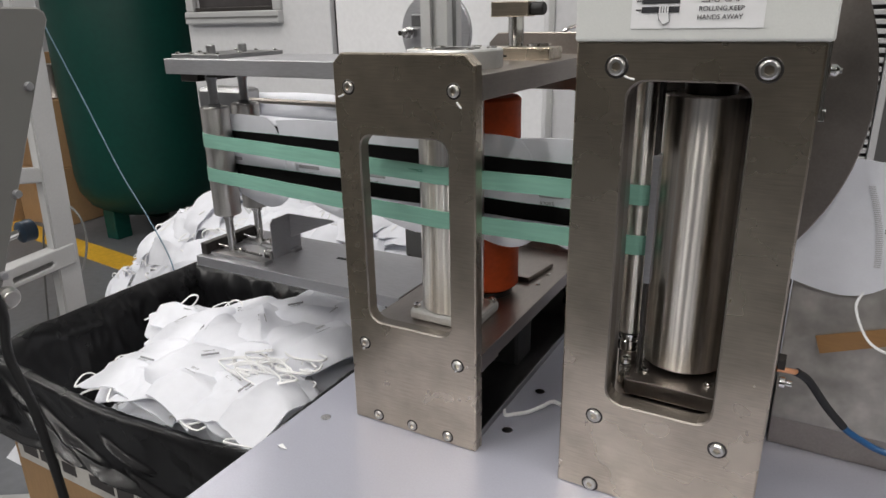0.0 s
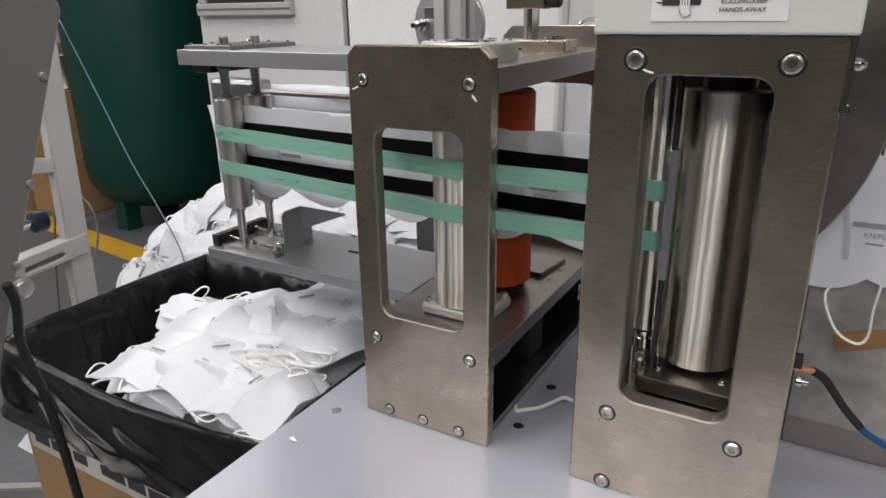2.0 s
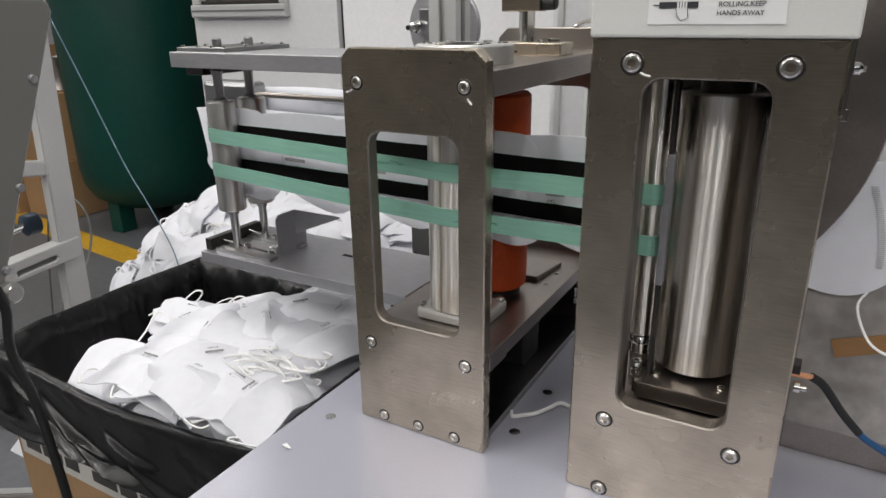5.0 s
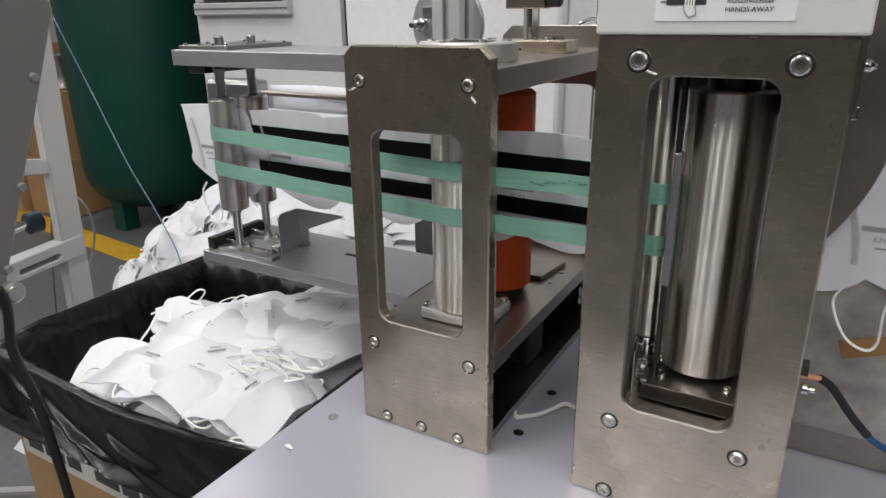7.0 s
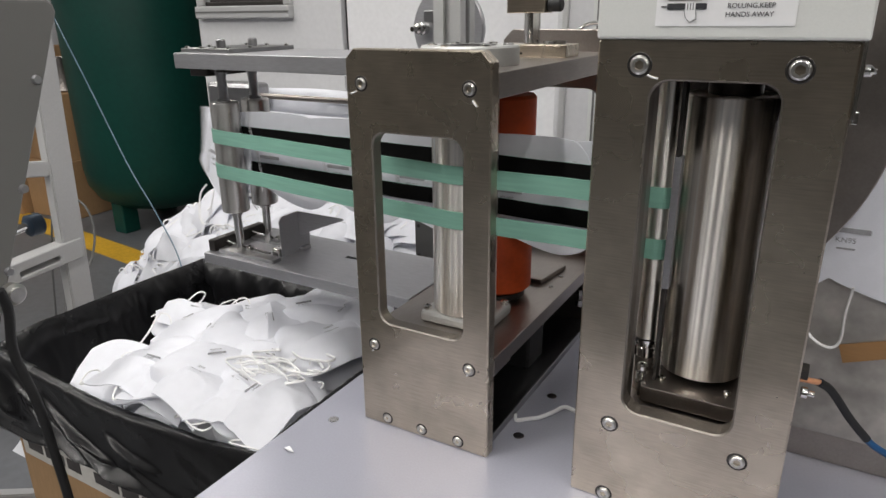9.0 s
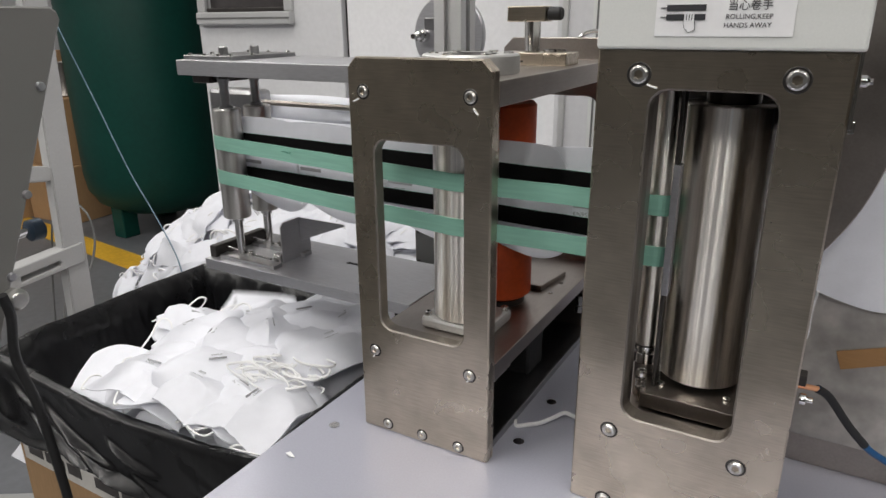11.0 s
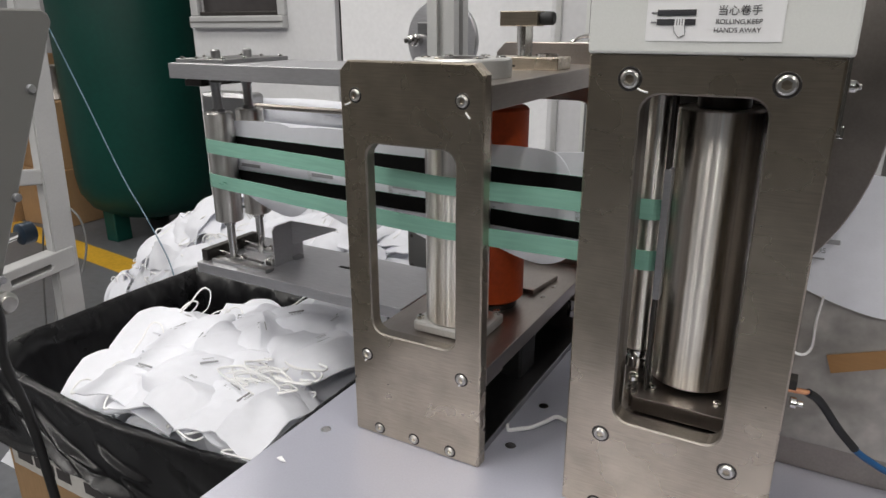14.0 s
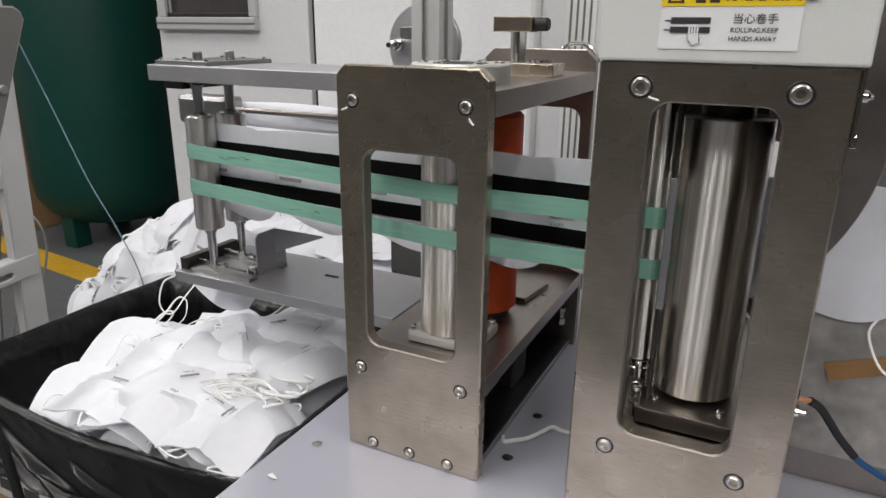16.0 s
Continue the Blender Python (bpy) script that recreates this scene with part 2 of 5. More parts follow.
def tube(points, r, n=8, bm=None, flat=1.0, closed=False):
    bm = bm or bmesh.new()
    pts = [Vector(p) for p in points]
    rings = []
    up = None
    for i, p in enumerate(pts):
        if closed:
            d = (pts[(i + 1) % len(pts)] - pts[i - 1]).normalized()
        else:
            d = (pts[min(i + 1, len(pts) - 1)] - pts[max(i - 1, 0)]).normalized()
        if up is None:
            up = d.orthogonal().normalized()
        up = (up - d * up.dot(d)).normalized()
        side = d.cross(up)
        rings.append([bm.verts.new(p + r * (math.cos(2 * math.pi * k / n) * up + flat * math.sin(2 * math.pi * k / n) * side)) for k in range(n)])
    pairs = list(zip(rings, rings[1:])) + ([(rings[-1], rings[0])] if closed else [])
    for a, b in pairs:
        for k in range(n):
            bm.faces.new((a[k], a[(k + 1) % n], b[(k + 1) % n], b[k]))
    if not closed:
        bm.faces.new(rings[0][::-1])
        bm.faces.new(rings[-1])
    return bm


def spline(points, steps=8):
    """Smooth line through the points."""
    p = [Vector(q) for q in points]
    p = [2 * p[0] - p[1]] + p + [2 * p[-1] - p[-2]]
    out = []
    for i in range(1, len(p) - 2):
        for s in range(steps):
            u = s / steps
            a, b, c, d = p[i - 1], p[i], p[i + 1], p[i + 2]
            out.append(0.5 * ((2 * b) + (c - a) * u + (2 * a - 5 * b + 4 * c - d) * u * u + (3 * b - a - 3 * c + d) * u ** 3))
    out.append(p[-2])
    return out


def rounded(x0, x1, z0, z1, r, n=6):
    """Rounded rectangle, counter-clockwise."""
    pts = []
    for cx, cz, a in ((x1 - r, z0 + r, -90), (x1 - r, z1 - r, 0), (x0 + r, z1 - r, 90), (x0 + r, z0 + r, 180)):
        for k in range(n + 1):
            t = radians(a + 90 * k / n)
            pts.append((cx + r * math.cos(t), cz + r * math.sin(t)))
    return pts


def chamfered(x0, x1, z0, z1, c):
    return [(x0, z0), (x1, z0), (x1, z1 - c), (x1 - c, z1), (x0 + c, z1), (x0, z1 - c)]


def slab(outline, holes, y0, y1, bevel=0.0008):
    """Upright plate in the xz plane with openings cut right through, edges broken."""
    bm = bmesh.new()
    edges = []
    for loop in (outline, *holes):
        vs = [bm.verts.new((x, y0, z)) for x, z in loop]
        edges += [bm.edges.new((vs[i], vs[(i + 1) % len(vs)])) for i in range(len(vs))]
    bmesh.ops.triangle_fill(bm, use_beauty=True, use_dissolve=False, edges=edges)
    front = list(bm.faces)
    r = bmesh.ops.extrude_face_region(bm, geom=front)
    for v in (g for g in r["geom"] if isinstance(g, bmesh.types.BMVert)):
        v.co.y = y1
    bmesh.ops.recalc_face_normals(bm, faces=bm.faces)
    if bevel:
        rim = [e for e in bm.edges if len(e.link_faces) == 2 and e.calc_face_angle(0) > radians(60)]
        bmesh.ops.bevel(bm, geom=rim, offset=bevel, segments=1, affect="EDGES")
    return bm


def flat_slab(outline, z0, z1, bevel=0.0008):
    """Lying plate with an outline in the xy plane."""
    bm = bmesh.new()
    f = bm.faces.new([bm.verts.new((x, y, z0)) for x, y in outline])
    r = bmesh.ops.extrude_face_region(bm, geom=[f])
    for v in (g for g in r["geom"] if isinstance(g, bmesh.types.BMVert)):
        v.co.z = z1
    if bevel:
        rim = [e for e in bm.edges if len(e.link_faces) == 2 and e.calc_face_angle(0) > radians(60)]
        bmesh.ops.bevel(bm, geom=rim, offset=bevel, segments=1, affect="EDGES")
    return bm


def hex_bolt_head(at, r, axis, proud, bm=None):
    """Socket head with a hexagon recess; axis is 'y' (towards the viewer) or 'z' (up)."""
    bm = bm or bmesh.new()
    hx = 0.52 * r
    rings = []
    prof = [(r, -0.001), (r, proud - 0.35 * r), (r * 0.92, proud - 0.14 * r), (r * 0.74, proud), (hx, proud - 0.02 * r), (hx, proud - 0.75 * r)]
    for k, (rad, h) in enumerate(prof):
        ring = []
        for i in range(24):
            a = 2 * math.pi * i / 24
            q = rad
            if k >= 4:
                s = (a + math.pi / 6) % (math.pi / 3) - math.pi / 6
                q = rad * math.cos(math.pi / 6) / math.cos(s)
            p = Vector((q * math.cos(a), q * math.sin(a), h))
            ring.append(bm.verts.new(Vector(at) + (Vector((p.x, -p.z, p.y)) if axis == "y" else p)))
        rings.append(ring)
    for a, b in zip(rings, rings[1:]):
        for i in range(24):
            bm.faces.new((a[i], a[(i + 1) % 24], b[(i + 1) % 24], b[i]))
    bm.faces.new(rings[-1])
    bm.faces.new(rings[0][::-1])
    return bm


def bore(at, r0, r1, axis, bm=None):
    """Thin dark ring that paints the shadow in a screw's counterbored seat or a hole."""
    bm = bm or bmesh.new()
    turn = (lambda p: Vector((p[0], -p[2], p[1]))) if axis == "y" else (lambda p: Vector(p))
    rows = []
    for rad, h in ((r0, 0.0004), (r1, 0.0004), (r1 + 0.0006, 0.0)):
        rows.append([bm.verts.new(Vector(at) + turn((rad * math.cos(2 * math.pi * i / 28), rad * math.sin(2 * math.pi * i / 28), h))) for i in range(28)])
    for a, b in zip(rows, rows[1:]):
        for i in range(28):
            bm.faces.new((a[i], a[(i + 1) % 28], b[(i + 1) % 28], b[i]))
    return bm


def screw_on_plate(at, r, parent, chip=None):
    s = part("screw", hex_bolt_head(at, r, "y", 0.0022), ZINC, parent, "bright socket screw")
    part("counterbore", bore(at, r, r * 1.18, "y"), DARK_STEEL, s)
    if chip:
        dx, dz = chip
        pts = [(at[0] + dx * u, at[1] - 0.0008, at[2] + dz * u - 0.002 * math.sin(3 * u)) for u in (0.55, 0.8, 1.0, 1.2)]
        part("paint_mark", tube(pts, 0.0008, 6), STICKER, s, "white paint mark on the screw")
    return s


def letters(name, body, size, m, material, parent, label="", bold=0.0):
    cu = bpy.data.curves.new(name, "FONT")
    cu.body, cu.size, cu.align_x, cu.align_y, cu.extrude, cu.offset = body, size, "CENTER", "CENTER", 0.0001, bold
    tmp = new(name, cu)
    me = bpy.data.meshes.new_from_object(tmp.evaluated_get(bpy.context.evaluated_depsgraph_get()))
    bpy.data.objects.remove(tmp)
    me.transform(m)
    return link(name, me, material, parent, label)


UPRIGHT = pose(0, 0, 0, 90, 0, 0)


# ---- room ----
def room():
    f = part("floor", box(-7, 5, -7, 6, -0.1, 0), FLOOR, None)
    tagged(f, "grey painted factory floor", "floor", kind="structure")
    # south and east walls are added out of view as dark surroundings to reflect
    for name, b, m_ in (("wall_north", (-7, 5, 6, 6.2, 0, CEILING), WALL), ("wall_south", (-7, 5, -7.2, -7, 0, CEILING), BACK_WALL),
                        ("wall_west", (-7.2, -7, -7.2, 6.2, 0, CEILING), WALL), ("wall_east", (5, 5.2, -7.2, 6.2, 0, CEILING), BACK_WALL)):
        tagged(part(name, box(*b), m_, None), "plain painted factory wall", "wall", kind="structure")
    tagged(part("ceiling", box(-7.2, 5.2, -7.2, 6.2, CEILING, CEILING + 0.1), WALL, None), "plain white ceiling", "ceiling", kind="structure")
    for x, y, share in LAMPS:
        lamp = thing("ceiling_light", (x, y, CEILING - 0.09), "long white ceiling batten light, switched on", "ceiling light", "ceiling lights")
        part("housing", box(x - 0.09, x + 0.09, y - 0.65, y + 0.65, CEILING - 0.05, CEILING, 0.006), WHITE_PAINT, lamp)
        part("diffuser", box(x - 0.07, x + 0.07, y - 0.63, y + 0.63, CEILING - 0.075, CEILING - 0.05, 0.006), LAMP_GLOW, lamp, "glowing diffuser")
        la = bpy.data.lights.new("batten", "AREA")
        la.shape, la.size, la.size_y, la.energy, la.color = "RECTANGLE", 0.14, 1.25, LAMP_POWER * share, (1.0, 0.97, 0.93)
        ob = new("batten_light", la)
        ob.matrix_basis = pose(x, y, CEILING - 0.085)


def yellow_line():
    a, b = Vector((-4.6, 1.76, 0)), Vector((-2.2, 1.50, 0))
    bm = bmesh.new()
    w = 0.075
    vs = [(a.x, a.y - w), (b.x, b.y - w), (b.x, b.y + w), (a.x, a.y + w)]
    lo = [bm.verts.new((x, y, 0.0)) for x, y in vs]
    hi = [bm.verts.new((x, y, 0.004)) for x, y in vs]
    bm.faces.new(hi)
    for i in range(4):
        bm.faces.new((lo[i], lo[(i + 1) % 4], hi[(i + 1) % 4], hi[i]))
    tagged(part("floor_line", bm, YELLOW, None), "yellow painted line on the grey floor", "floor line", kind="structure")


def white_partition():
    """White wall panels close behind the machine with a small dark window."""
    y = 1.06
    wx0, wx1, wz0, wz1 = -1.50, -1.176, 1.228, 1.75
    bm = slab([(-1.545, 0), (-0.977, 0), (-0.977, 2.4), (-1.545, 2.4)], [[(wx0, wz0), (wx1, wz0), (wx1, wz1), (wx0, wz1)]], y, y + 0.05, 0.002)
    w = part("wall_panel_1", bm, PARTITION, None)
    tagged(w, "white painted wall panel with a small window", "wall", kind="structure")
    p = part("wall_panel_2", box(-0.957, 0.9, y, y + 0.05, 0, 2.4, 0.002), WALL, None)
    tagged(p, "plain white wall panel", "wall", kind="structure")
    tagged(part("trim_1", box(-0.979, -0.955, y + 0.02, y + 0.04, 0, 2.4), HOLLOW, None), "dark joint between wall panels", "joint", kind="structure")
    win = thing("window_1", ((wx0 + wx1) / 2, y, wz0), "small dark window with a grey metal frame", "window", kind="structure")
    for nm, b in (("window_sill", (wx0 - 0.03, wx1 + 0.03, y - 0.022, y + 0.01, wz0 - 0.036, wz0)), ("window_frame", (wx0 - 0.03, wx0, y - 0.012, y + 0.01, wz0, wz1)),
                  ("window_frame", (wx1, wx1 + 0.03, y - 0.012, y + 0.01, wz0, wz1))):
        part(nm, box(*b, 0.004), WHITE_PAINT, win)
    part("pane", box(wx0, wx1, y + 0.015, y + 0.02, wz0, wz1), GLASS_DARK, win, "dark glass pane")
    part("window_bead", box(wx0, wx1, y - 0.004, y + 0.012, wz0, wz0 + 0.012, 0.002), DARK_STEEL, win)
    part("sill_groove", box(wx0 - 0.028, wx1 + 0.028, y - 0.0235, y - 0.021, wz0 - 0.020, wz0 - 0.015), PANEL_PAINT, win)


def cable_duct():
    """Upright slotted cable duct beside the machine."""
    d = thing("cable_duct", (0.33, 0.82, 0.0), "grey slotted plastic cable duct standing upright", "cable duct")
    part("back", box(0.255, 0.42, 0.84, 0.855, 0.0, 1.9, 0.002), PANEL_PAINT, d)
    for x in (0.262, 0.395):
        part("rail", box(x, x + 0.012, 0.80, 0.84, 0.0, 1.9, 0.001), WHITE_PAINT, d)
    tooth = box(0.276, 0.318, 0.806, 0.82, 0, 0.008, 0.001)
    me = bpy.data.meshes.new("slat")
    tooth.to_mesh(me)
    tooth.free()
    for i in range(60):
        s = link("slat", me, WHITE_PAINT, d)
        s.location.z = 0.80 + i * 0.0145
    part("inner_rail", box(0.320, 0.330, 0.80, 0.84, 0.0, 1.9, 0.001), WHITE_PAINT, d)


def table():
    t = thing("machine_table", (0.5, 0.2, 0), "light grey satin machine table with drilled holes", "machine table")
    part("tabletop", box(-0.2, 1.4, -0.235, 1.0, T - 0.012, T, 0.0015), TABLE, t, "satin light grey sheet top")
    part("cabinet", box(-0.16, 1.36, -0.20, 0.96, 0.06, T - 0.012, 0.004), PANEL_PAINT, t)
    for x in (-0.1, 1.3):
        for y in (-0.12, 0.9):
            part("foot", cyl(0.03, 0, 0.06, (x, y)), DARK_STEEL, t)
    for x, y in ((-0.168, -0.02), (0.014, 0.133), (0.012, 0.048)):
        h = part("tapped_hole", bore((x, y, T), 0.0008, 0.0042, "z"), HOLLOW, t)
        part("hole_edge", lathe([(0.0044, -0.0005), (0.0054, 0.0006), (0.0046, 0.0007)], (x, y, T), "z", 20), CHROME, h)
    paper = bmesh.new()
    pts = [(-0.217, -0.087), (-0.205, -0.092), (-0.199, -0.088), (-0.211, -0.083)]
    vs = [paper.verts.new((-0.172 + (x + 0.208) * 0.7, -0.083 + (y + 0.0875) * 0.7, T + 0.001 + 0.0015 * (i % 2))) for i, (x, y) in enumerate(pts)]
    paper.faces.new(vs)
    r = bmesh.ops.extrude_face_region(paper, geom=list(paper.faces))
    for v in r["geom"]:
        if isinstance(v, bmesh.types.BMVert):
            v.co.z += 0.0008
    tagged(part("paper_scrap", paper, STICKER, None), "tiny white scrap of nonwoven on the table", "scrap")
    strap = spline([(-0.004, 0.076, T + 0.004), (0.000, 0.070, T + 0.002), (0.010, 0.076, T + 0.003), (0.020, 0.083, T + 0.004), (0.030, 0.099, T + 0.005), (0.038, 0.108, T + 0.008), (0.050, 0.112, T + 0.004), (0.09, 0.11, T + 0.003)], 6)
    tagged(part("elastic_strap", tube(strap, 0.0022, 6, flat=0.6), LOOP, None, smooth=True), "loose white elastic strap lying on the table", "strap")


# ---- exit belt unit ----
MID = (-0.066, 0.080, 0.032)
ORANGE_AT = (-0.066, 0.1595, 0.0365)
END_FRONT = (-0.423, 0.113, 0.0175)
END_REAR = (-0.418, 0.160, 0.0175)
SMALL = (0.123, 0.064, 0.0105)
BACK_SMALL = (0.108, 0.100, 0.006)
BELTS = ((1.050, 1.067), (1.0065, 1.0235))
DECK = 0.900
TOP0, TOP1 = 1.134, 1.157


def arc(c, a0, a1, n=8):
    return [(c[0] + c[2] * math.cos(radians(a0 + (a1 - a0) * i / n)), c[1] + c[2] * math.sin(radians(a0 + (a1 - a0) * i / n))) for i in range(n + 1)]


def front_loop():
    """Plan of the front belt loop: along the near side, round the small roller, back along the far side."""
    near = arc(END_FRONT, 180, 262, 8) + arc(MID, 255, 275, 5) + arc(SMALL, 275, 360, 6) + arc(BACK_SMALL, 10, 85, 4)
    far = [(MID[0] + 0.002, MID[1] + MID[2] + 0.001)] + arc(END_FRONT, 92, 172, 8)
    return near + far


def rear_loop():
    return arc(END_REAR, 90, 270, 12) + [(ORANGE_AT[0] - 0.02, 0.1245), (0.075, 0.1225), (0.090, 0.128), (0.090, 0.138), (0.075, 0.144)] + [(ORANGE_AT[0], 0.198)]


def belt(path, z0, z1, name, parent, label):
    """Endless flat belt, green outside and black inside."""
    th = 0.0014
    bm = bmesh.new()
    n = len(path)
    pts = [Vector((*p, 0)) for p in path]
    fine = []
    for i in range(n):
        a, b = pts[i], pts[(i + 1) % n]
        k = max(1, int((b - a).length / 0.02))
        fine += [a.lerp(b, j / k) for j in range(k)]
    rows = []
    m_ = len(fine)
    for i, p in enumerate(fine):
        d = (fine[(i + 1) % m_] - fine[i - 1]).normalized()
        out = Vector((d.y, -d.x, 0))
        o = p + out * th
        w = 0.0006 * noise.noise(p * 40)
        rows.append([bm.verts.new((q.x, q.y, z + w)) for q, z in ((p, z0), (o, z0), (o, z1), (p, z1))])
    for i in range(m_):
        a, b = rows[i], rows[(i + 1) % m_]
        for k in range(4):
            f = bm.faces.new((a[k], a[(k + 1) % 4], b[(k + 1) % 4], b[k]))
            f.material_index = 1 if k == 3 else 0
    return part(name, bm, [GREEN, BELT_BLACK], parent, label)


ROLLERS = []


def turning(name, profile, at, material, parent, base, speed, label="", n=64):
    """A roller on an upright axis that turns; speed in degrees a second."""
    bm = lathe(profile, (0, 0, 0), "z", n)
    me = bpy.data.meshes.new(name)
    bmesh.ops.recalc_face_normals(bm, faces=bm.faces)
    bm.to_mesh(me)
    bm.free()
    ob = new(name, me)
    me.materials.append(material)
    me.shade_smooth()
    me.set_sharp_from_angle(angle=radians(35))
    ob.parent = parent
    if label:
        ob["label"] = label
    loc = Vector(at) - Vector(base)
    ob.location = loc
    ROLLERS.append((ob, loc, speed))
    return ob


def drum(r, z0, z1, c=0.0015):
    h = z1 - z0
    return [(r * 0.3, 0.001), (r * 0.32, 0), (r - c, 0), (r, c), (r, h - c), (r - c, h), (r * 0.32, h), (r * 0.3, h - 0.001)]


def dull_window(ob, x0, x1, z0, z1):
    """Dull faces round a plate's window, darkened to take away the lamps' highlight."""
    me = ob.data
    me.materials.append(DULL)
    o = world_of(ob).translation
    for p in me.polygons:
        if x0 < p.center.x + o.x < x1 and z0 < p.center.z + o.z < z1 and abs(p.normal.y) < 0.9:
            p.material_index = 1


def exit_unit():
    base = (-0.07, 0.17, T)
    u = thing("belt_exit_unit", base, "steel exit unit with green flat belts on upright rollers", "conveyor unit")
    # front plate with its window
    win = rounded(-0.117, -0.026, 0.916, 1.101, 0.013)
    fp = part("front_plate", slab(chamfered(-0.1425, 0, T, 1.172, 0.009), [win], 0, 0.014, 0.0013), STEEL, u, "brushed steel plate with a rounded window")
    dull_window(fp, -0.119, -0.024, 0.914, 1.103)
    for x, z, chip in ((-0.126, 1.1425, (-0.009, -0.008)), (-0.0195, 1.1425, (0.006, -0.012)), (-0.125, 0.890, (-0.002, -0.007)), (-0.019, 0.890, (-0.002, -0.006)),
                       (-0.113, 0.8085, None), (-0.072, 0.8085, None), (-0.031, 0.8085, None)):
        screw_on_plate((x, 0, z), 0.0053 if z > 0.85 else 0.0048, fp, chip)
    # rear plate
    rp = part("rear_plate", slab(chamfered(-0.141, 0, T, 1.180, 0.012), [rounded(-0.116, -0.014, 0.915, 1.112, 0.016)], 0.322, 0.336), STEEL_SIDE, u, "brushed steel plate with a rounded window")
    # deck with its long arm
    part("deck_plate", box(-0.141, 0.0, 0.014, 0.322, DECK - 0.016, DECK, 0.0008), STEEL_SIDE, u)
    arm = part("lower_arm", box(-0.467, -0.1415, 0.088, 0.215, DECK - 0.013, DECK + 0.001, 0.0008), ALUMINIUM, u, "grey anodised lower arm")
    # black sheet on the uncut arm, the shade of a slot
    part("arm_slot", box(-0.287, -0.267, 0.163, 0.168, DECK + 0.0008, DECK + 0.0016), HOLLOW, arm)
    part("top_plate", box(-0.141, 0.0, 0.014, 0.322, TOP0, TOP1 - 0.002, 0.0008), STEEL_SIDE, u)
    part("upper_arm", box(-0.470, -0.1415, 0.085, 0.215, TOP0 + 0.006, TOP1 + 0.001, 0.0008), ALUMINIUM, u, "grey anodised upper arm")
    for i, (x, y) in enumerate(((-0.018, 0.20), (-0.018, 0.235))):
        part("deck_screw", hex_bolt_head((x, y, DECK), 0.003, "z", 0.001), CHROME, u)
    part("deck_step", flat_slab([(-0.135, 0.20), (-0.030, 0.20), (-0.022, 0.26), (-0.135, 0.26)], DECK, DECK + 0.006), STEEL_SIDE, u)
    # adjusting plates of the end rollers
    cap = part("adjuster_plate", box(-0.466, -0.385, 0.094, 0.205, TOP1 + 0.001, TOP1 + 0.006, 0.0006), NEUTRAL, u, "grey steel adjuster plate")
    for x, y in ((-0.461, 0.100), (-0.461, 0.135), (-0.461, 0.198), (-0.436, 0.100), (-0.412, 0.100), (-0.391, 0.100), (-0.391, 0.135), (-0.391, 0.198), (-0.425, 0.198)):
        part("screw", lathe([(0.003, 0), (0.0028, 0.0015), (0.0015, 0.0024)], (x, y, TOP1 + 0.006), "z", 16), CHROME, cap, smooth=True)
    for c in (END_FRONT, END_REAR):
        part("clamp_screw", hex_bolt_head((c[0] + 0.006, c[1], TOP1 + 0.006), 0.0056, "z", 0.0105), NEUTRAL, cap)
        part("hanger", box(c[0] - 0.014, c[0] + 0.016, c[1] - 0.008, c[1] + 0.008, TOP0 + 0.001, TOP0 + 0.006, 0.001), DARK_STEEL, u)
        part("shaft", lathe([(0.0095, 1.141), (0.0058, 1.128), (0.0058, 1.103), (0.0085, 1.101), (0.0085, 1.094)], (c[0], c[1], 0), "z", 24), NEUTRAL, u, "steel shaft", True)
        part("lower_shaft", lathe([(0.0075, 0.959), (0.0075, 0.953), (0.0055, 0.952), (0.0055, DECK + 0.002)], (c[0], c[1], 0), "z", 24), CHROME, u, "polished steel shaft", True)
        part("pull_rod", tube([(c[0] - 0.035, c[1] + 0.002, DECK + 0.011), (c[0] + 0.05, c[1] + 0.002, DECK + 0.007)], 0.0017, 8), CHROME, u)
        part("nut", lathe([(0.0045, -0.002), (0.0045, 0.003)], (c[0] + 0.016, c[1] + 0.002, DECK + 0.009), "x", 6), CHROME, u)
    part("hanger_block", box(-0.462, -0.432, 0.10, 0.20, TOP0 - 0.004, TOP0 + 0.006, 0.001), DARK_STEEL, u)
    for y0 in (0.098, 0.156):
        part("adjuster_rail", box(-0.449, -0.352, y0, y0 + 0.015, DECK + 0.001, DECK + 0.006, 0.0006), NEUTRAL, u)
    part("end_block", box(-0.465, -0.454, 0.096, 0.190, DECK + 0.001, DECK + 0.017, 0.001), DARK_STEEL, u, "dark steel end block")
    part("stop_block", box(-0.372, -0.362, 0.118, 0.130, DECK + 0.001, DECK + 0.013, 0.001), CHROME, u)
    turning("end_roller", drum(END_FRONT[2], 0.959, 1.099), (END_FRONT[0], END_FRONT[1], 0.959), SATIN, u, base, 270, "turned steel end roller")
    turning("end_roller", drum(END_REAR[2], 0.959, 1.099), (END_REAR[0], END_REAR[1], 0.959), SATIN, u, base, -270, "turned steel end roller")
    # middle rollers
    turning("belt_roller", drum(MID[2], 0.913, 1.128), (MID[0], MID[1], 0.913), ROLLER, u, base, 130, "large turned steel roller")
    rub = turning("rubber_roller", drum(ORANGE_AT[2], 0.909, 1.121, 0.003), (ORANGE_AT[0], ORANGE_AT[1], 0.909), ORANGE, u, base, -115, "orange rubber covered roller")
    part("roller_collar", lathe([(0.030, DECK), (0.030, DECK + 0.006), (0.024, DECK + 0.009)], (ORANGE_AT[0], ORANGE_AT[1], 0), "z", 40), DARK_STEEL, u, "", True)
